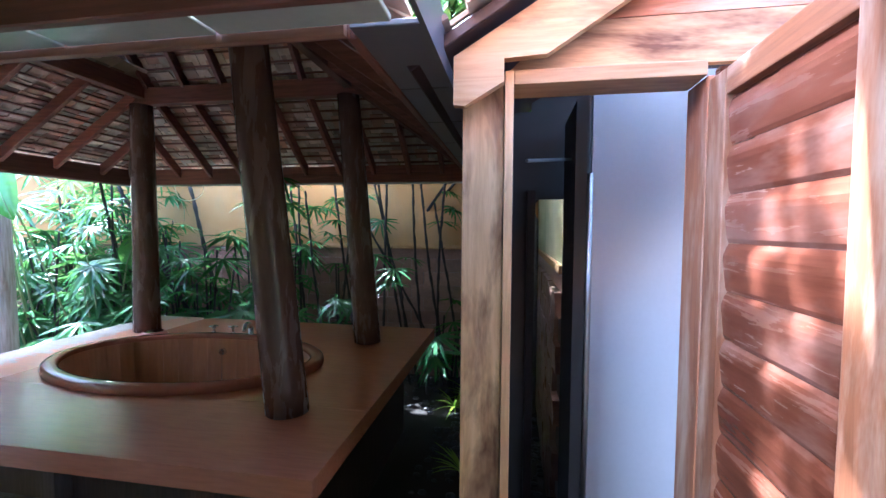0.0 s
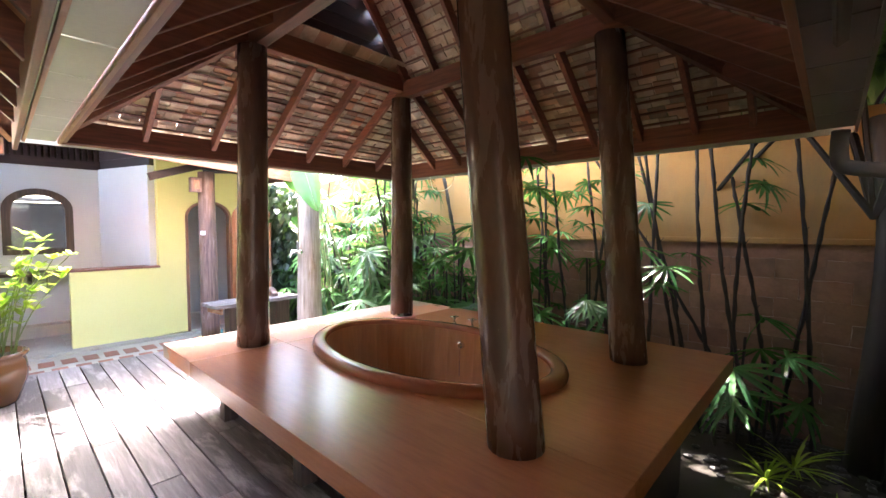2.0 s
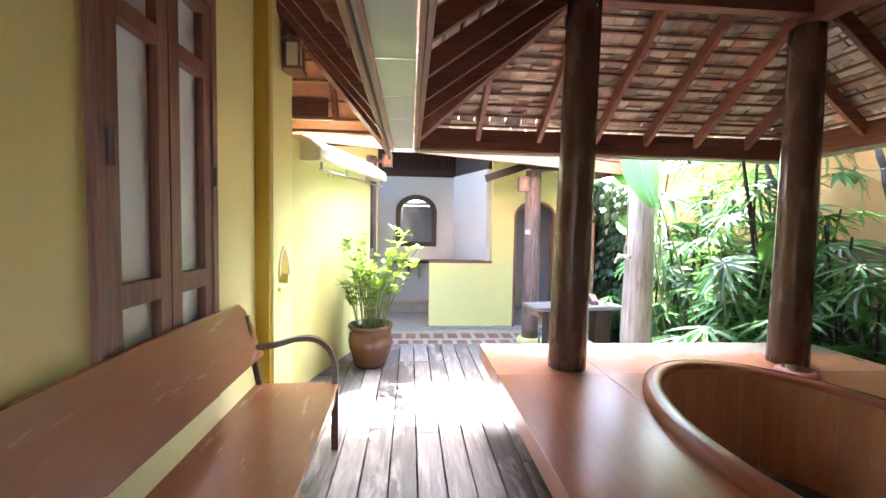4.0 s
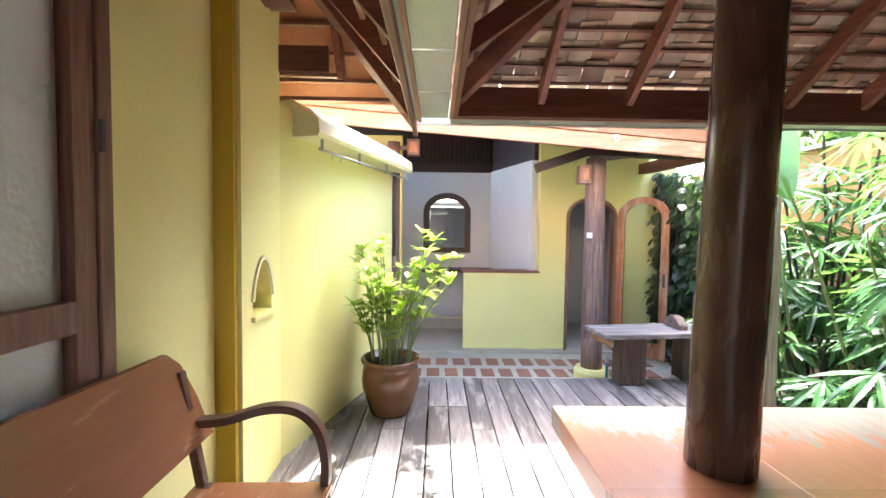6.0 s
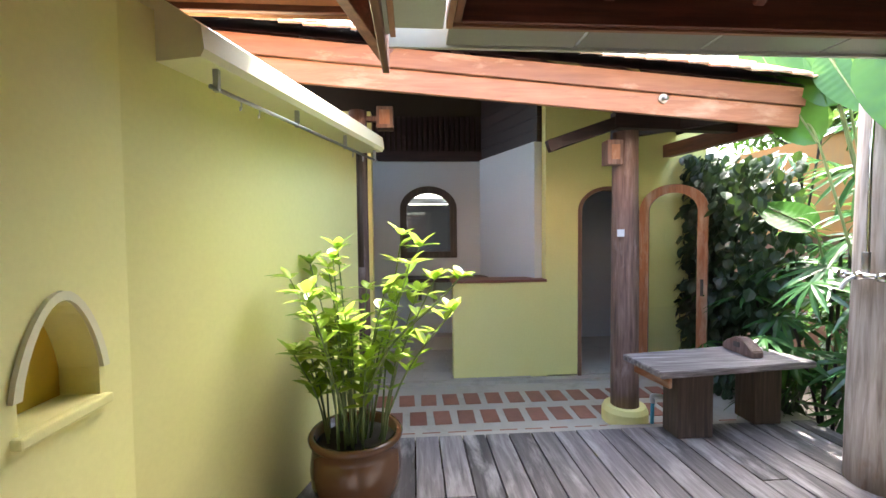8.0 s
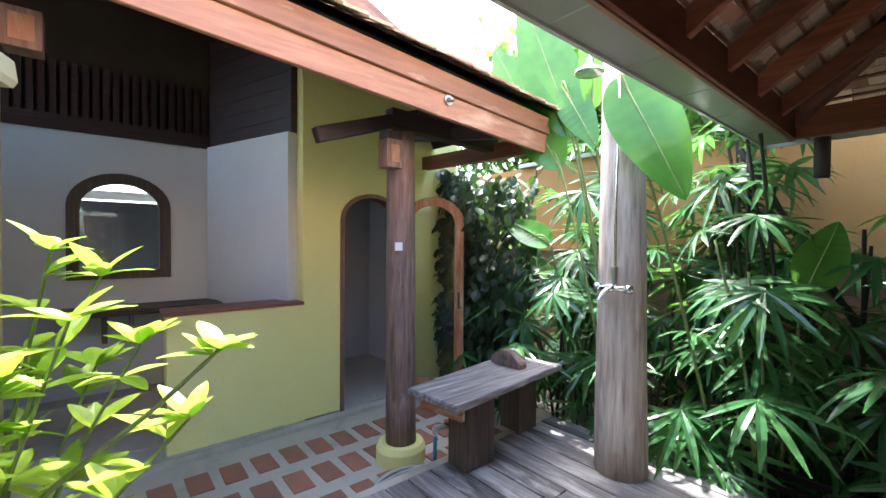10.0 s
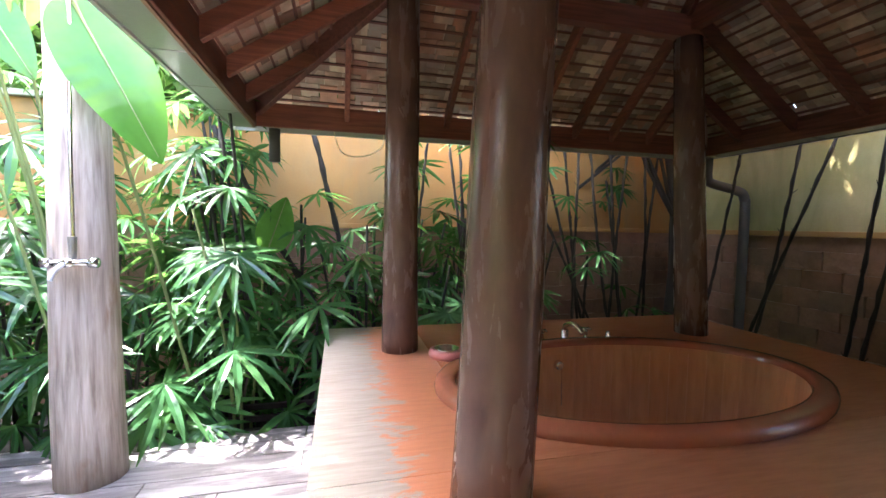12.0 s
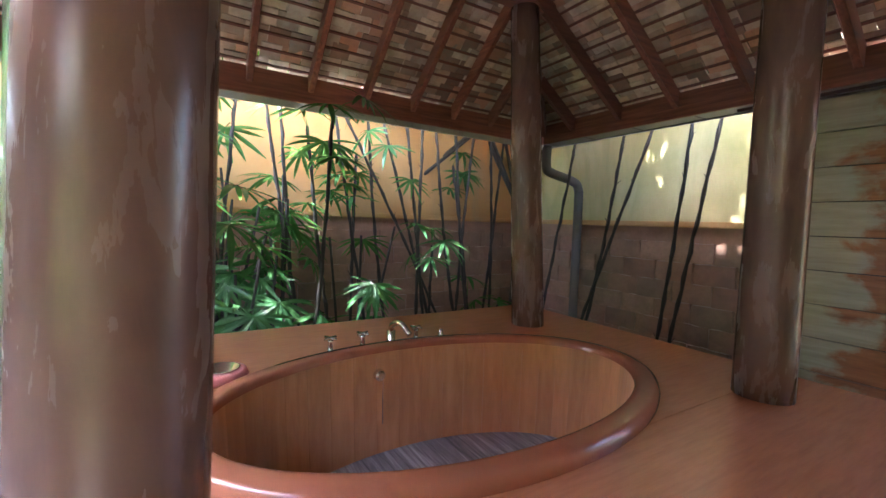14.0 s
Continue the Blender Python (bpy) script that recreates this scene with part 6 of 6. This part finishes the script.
for k in range(900):
    x, y = rnd.uniform(-0.9, 0.2), rnd.uniform(1.9, 5.9)
    if k % 3 == 0:
        x, y = rnd.uniform(-4.2, 0.1), rnd.uniform(4.7, 5.9)
    r_ = rnd.uniform(0.015, 0.035)
    t = bmesh.new()
    bmesh.ops.create_icosphere(t, subdivisions=1, radius=r_)
    join(pebb, t, Matrix.Translation((x, y, -0.45 + r_ * 0.4)) @ Matrix.Diagonal((1.3, 1, 0.6, 1)))
solo("pebbles", pebb, M_COAL, "dark pebbles on the planting bed", "pebbles", kind="stuff")

# ---- pieces of floors, walls and roofs ----
rnd = random.Random(21)
bm = B((-0.5, 0.5, -0.5, 0.5, -0.5, 0.5))
PLANKS = {}
y, row = 0.13, 0
while y < 4.1:
    w = 0.168
    x = -6.41
    first = True
    while x < (1.45 if y < 1.6 else (-1.05 if y < 1.85 else -1.4)):
        L = rnd.choice((1.2, 1.6, 2.0, 2.4)) if not first else rnd.choice((0.7, 1.1, 1.5, 1.9))
        first = False
        x1 = min(x + L, 1.5 if y < 1.6 else (-1.0 if y < 1.85 else -1.35))
        key = round(x1 - x, 2)
        if key > 0.15 and not (x > -4.0 and x1 < -1.3 and y > 2.3):
            if key not in PLANKS:
                PLANKS[key] = to_mesh("plank", B((0, key - 0.005, 0, w - 0.009, -0.035, 0), bev=0.004), M_DECK)
            piece("plank", PLANKS[key], Matrix.Translation((x, y, -rnd.uniform(0, 0.004))), deck)
        x = x1
    y += w
    row += 1

me = to_mesh("brick", B((-0.132, 0.132, -0.075, 0.075, -0.02, 0.006), bev=0.005), M_PAVER)
for r_ in range(4):
    for k in range(22):
        x, y = -7.54 + 0.4 * r_, -0.45 + 0.215 * k + (0.1075 if r_ % 2 else 0)
        if x < -6.55 and -0.5 < y < 3.9 and not (r_ == 3):
            piece("brick", me, Matrix.Translation((x, y, -0.2 + rnd.uniform(-0.002, 0.001))) @ Euler((0, 0, rnd.uniform(-0.03, 0.03))).to_matrix().to_4x4(), floor_w)


def block_mesh(i):
    b_ = B((-0.172, 0.172, -0.03, 0.035, -0.092, 0.092))
    bmesh.ops.subdivide_edges(b_, edges=b_.edges, cuts=2, use_grid_fill=True)
    for v in b_.verts:
        v.co += Vector(noise.noise_vector(v.co * 9 + Vector((i * 5.0, 0, 0)))) * 0.012
    return to_mesh("block", b_, M_LATERITE)


BLOCKS = [block_mesh(i) for i in range(5)]
nrow = 10
for r_ in range(nrow):
    z = -0.45 + 0.09 + r_ * 0.187
    if z > 1.3:
        continue
    for k in range(23):
        x = GE - 0.15 - 0.357 * k - (0.18 if r_ % 2 else 0)
        if x > -7.9:
            piece("block", rnd.choice(BLOCKS), Matrix.Translation((x, GN + 0.0 + rnd.uniform(-0.008, 0.008), z)), blocks_n)
    for k in range(12):
        y = GN - 0.25 - 0.357 * k - (0.18 if r_ % 2 else 0)
        if y > 3.13:
            piece("block", rnd.choice(BLOCKS), Matrix.Translation((GE + 0.0 + rnd.uniform(-0.008, 0.008), y, z)) @ Euler((0, 0, math.pi / 2)).to_matrix().to_4x4(), blocks_e)

tile_me = to_mesh("tile", B((-0.068, 0.068, -0.01, 0.16, 0.0, 0.012)), M_TILE)
count = 0
far = bmesh.new()
btn = bmesh.new()
PITCH = 0.118
for si, (e0, e1, r0, r1) in enumerate(SLOPES):
    u = (e1 - e0).normalized()
    up_ = r0 - e0
    v = (up_ - u * up_.dot(u))
    H_ = v.length
    v = v / H_
    nn = u.cross(v)
    if nn.z < 0:
        nn = -nn
    rows_n = int(H_ / PITCH)
    for r_ in range(-1, rows_n + 1):
        f = max(0, r_ * PITCH / H_)
        a, b = e0.lerp(r0, f), e1.lerp(r1, f)
        L = (b - a).dot(u)
        base = a if r_ >= 0 else a - v * PITCH
        if r_ >= 0:
            beam(base - nn * 0.018, base + u * L - nn * 0.018, 0.016, 0.014, up=nn, bev=0, bm=btn)
        nt = int(L / 0.142) + 1
        off = 0.07 if r_ % 2 else 0
        for k in range(nt + 1):
            s_ = off + 0.142 * k
            if s_ > L + 0.03:
                continue
            R = Matrix((u, v, nn)).transposed() if u.cross(v).dot(nn) > 0 else Matrix((-u, v, nn)).transposed()
            tilt = Euler((rnd.uniform(-0.05, 0.07) - 0.06, rnd.uniform(-0.06, 0.06), rnd.uniform(-0.04, 0.04))).to_matrix()
            m = Matrix.Translation(base + u * s_ + nn * (0.004 + rnd.uniform(0, 0.01) + 0.004 * (k % 2))) @ (R @ tilt).to_4x4()
            if si == 0 or (si == 1 and count < 300):
                count += 1
                if count <= 300:
                    piece("tile", tile_me, m, pv)
                    continue
            t = B((-0.068, 0.068, -0.01, 0.16, 0.0, 0.012))
            join(far, t, m)
part("battens", btn, M_BEAM[0], pv, kind="stuff")
part("tiles", far, M_TILEI, pv, "old clay tiles of the upper and far slopes", kind="stuff")
# Unseen sheet added over each slope to keep sky out of the gaps.
seal = bmesh.new()
for e0, e1, r0, r1 in SLOPES:
    q_ = [seal.verts.new(p + Vector((0, 0, 0.075))) for p in (e0, e1, r1, r0)]
    q2_ = [seal.verts.new(p + Vector((0, 0, 0.09))) for p in (e0, e1, r1, r0)]
    seal.faces.new(q_)
    seal.faces.new(q2_[::-1])
    for i in range(4):
        seal.faces.new((q_[i], q_[(i + 1) % 4], q2_[(i + 1) % 4], q2_[i]))
part("tile_cover", seal, M_TILEI, pv, "plain sheet sealing the tile gaps from above")
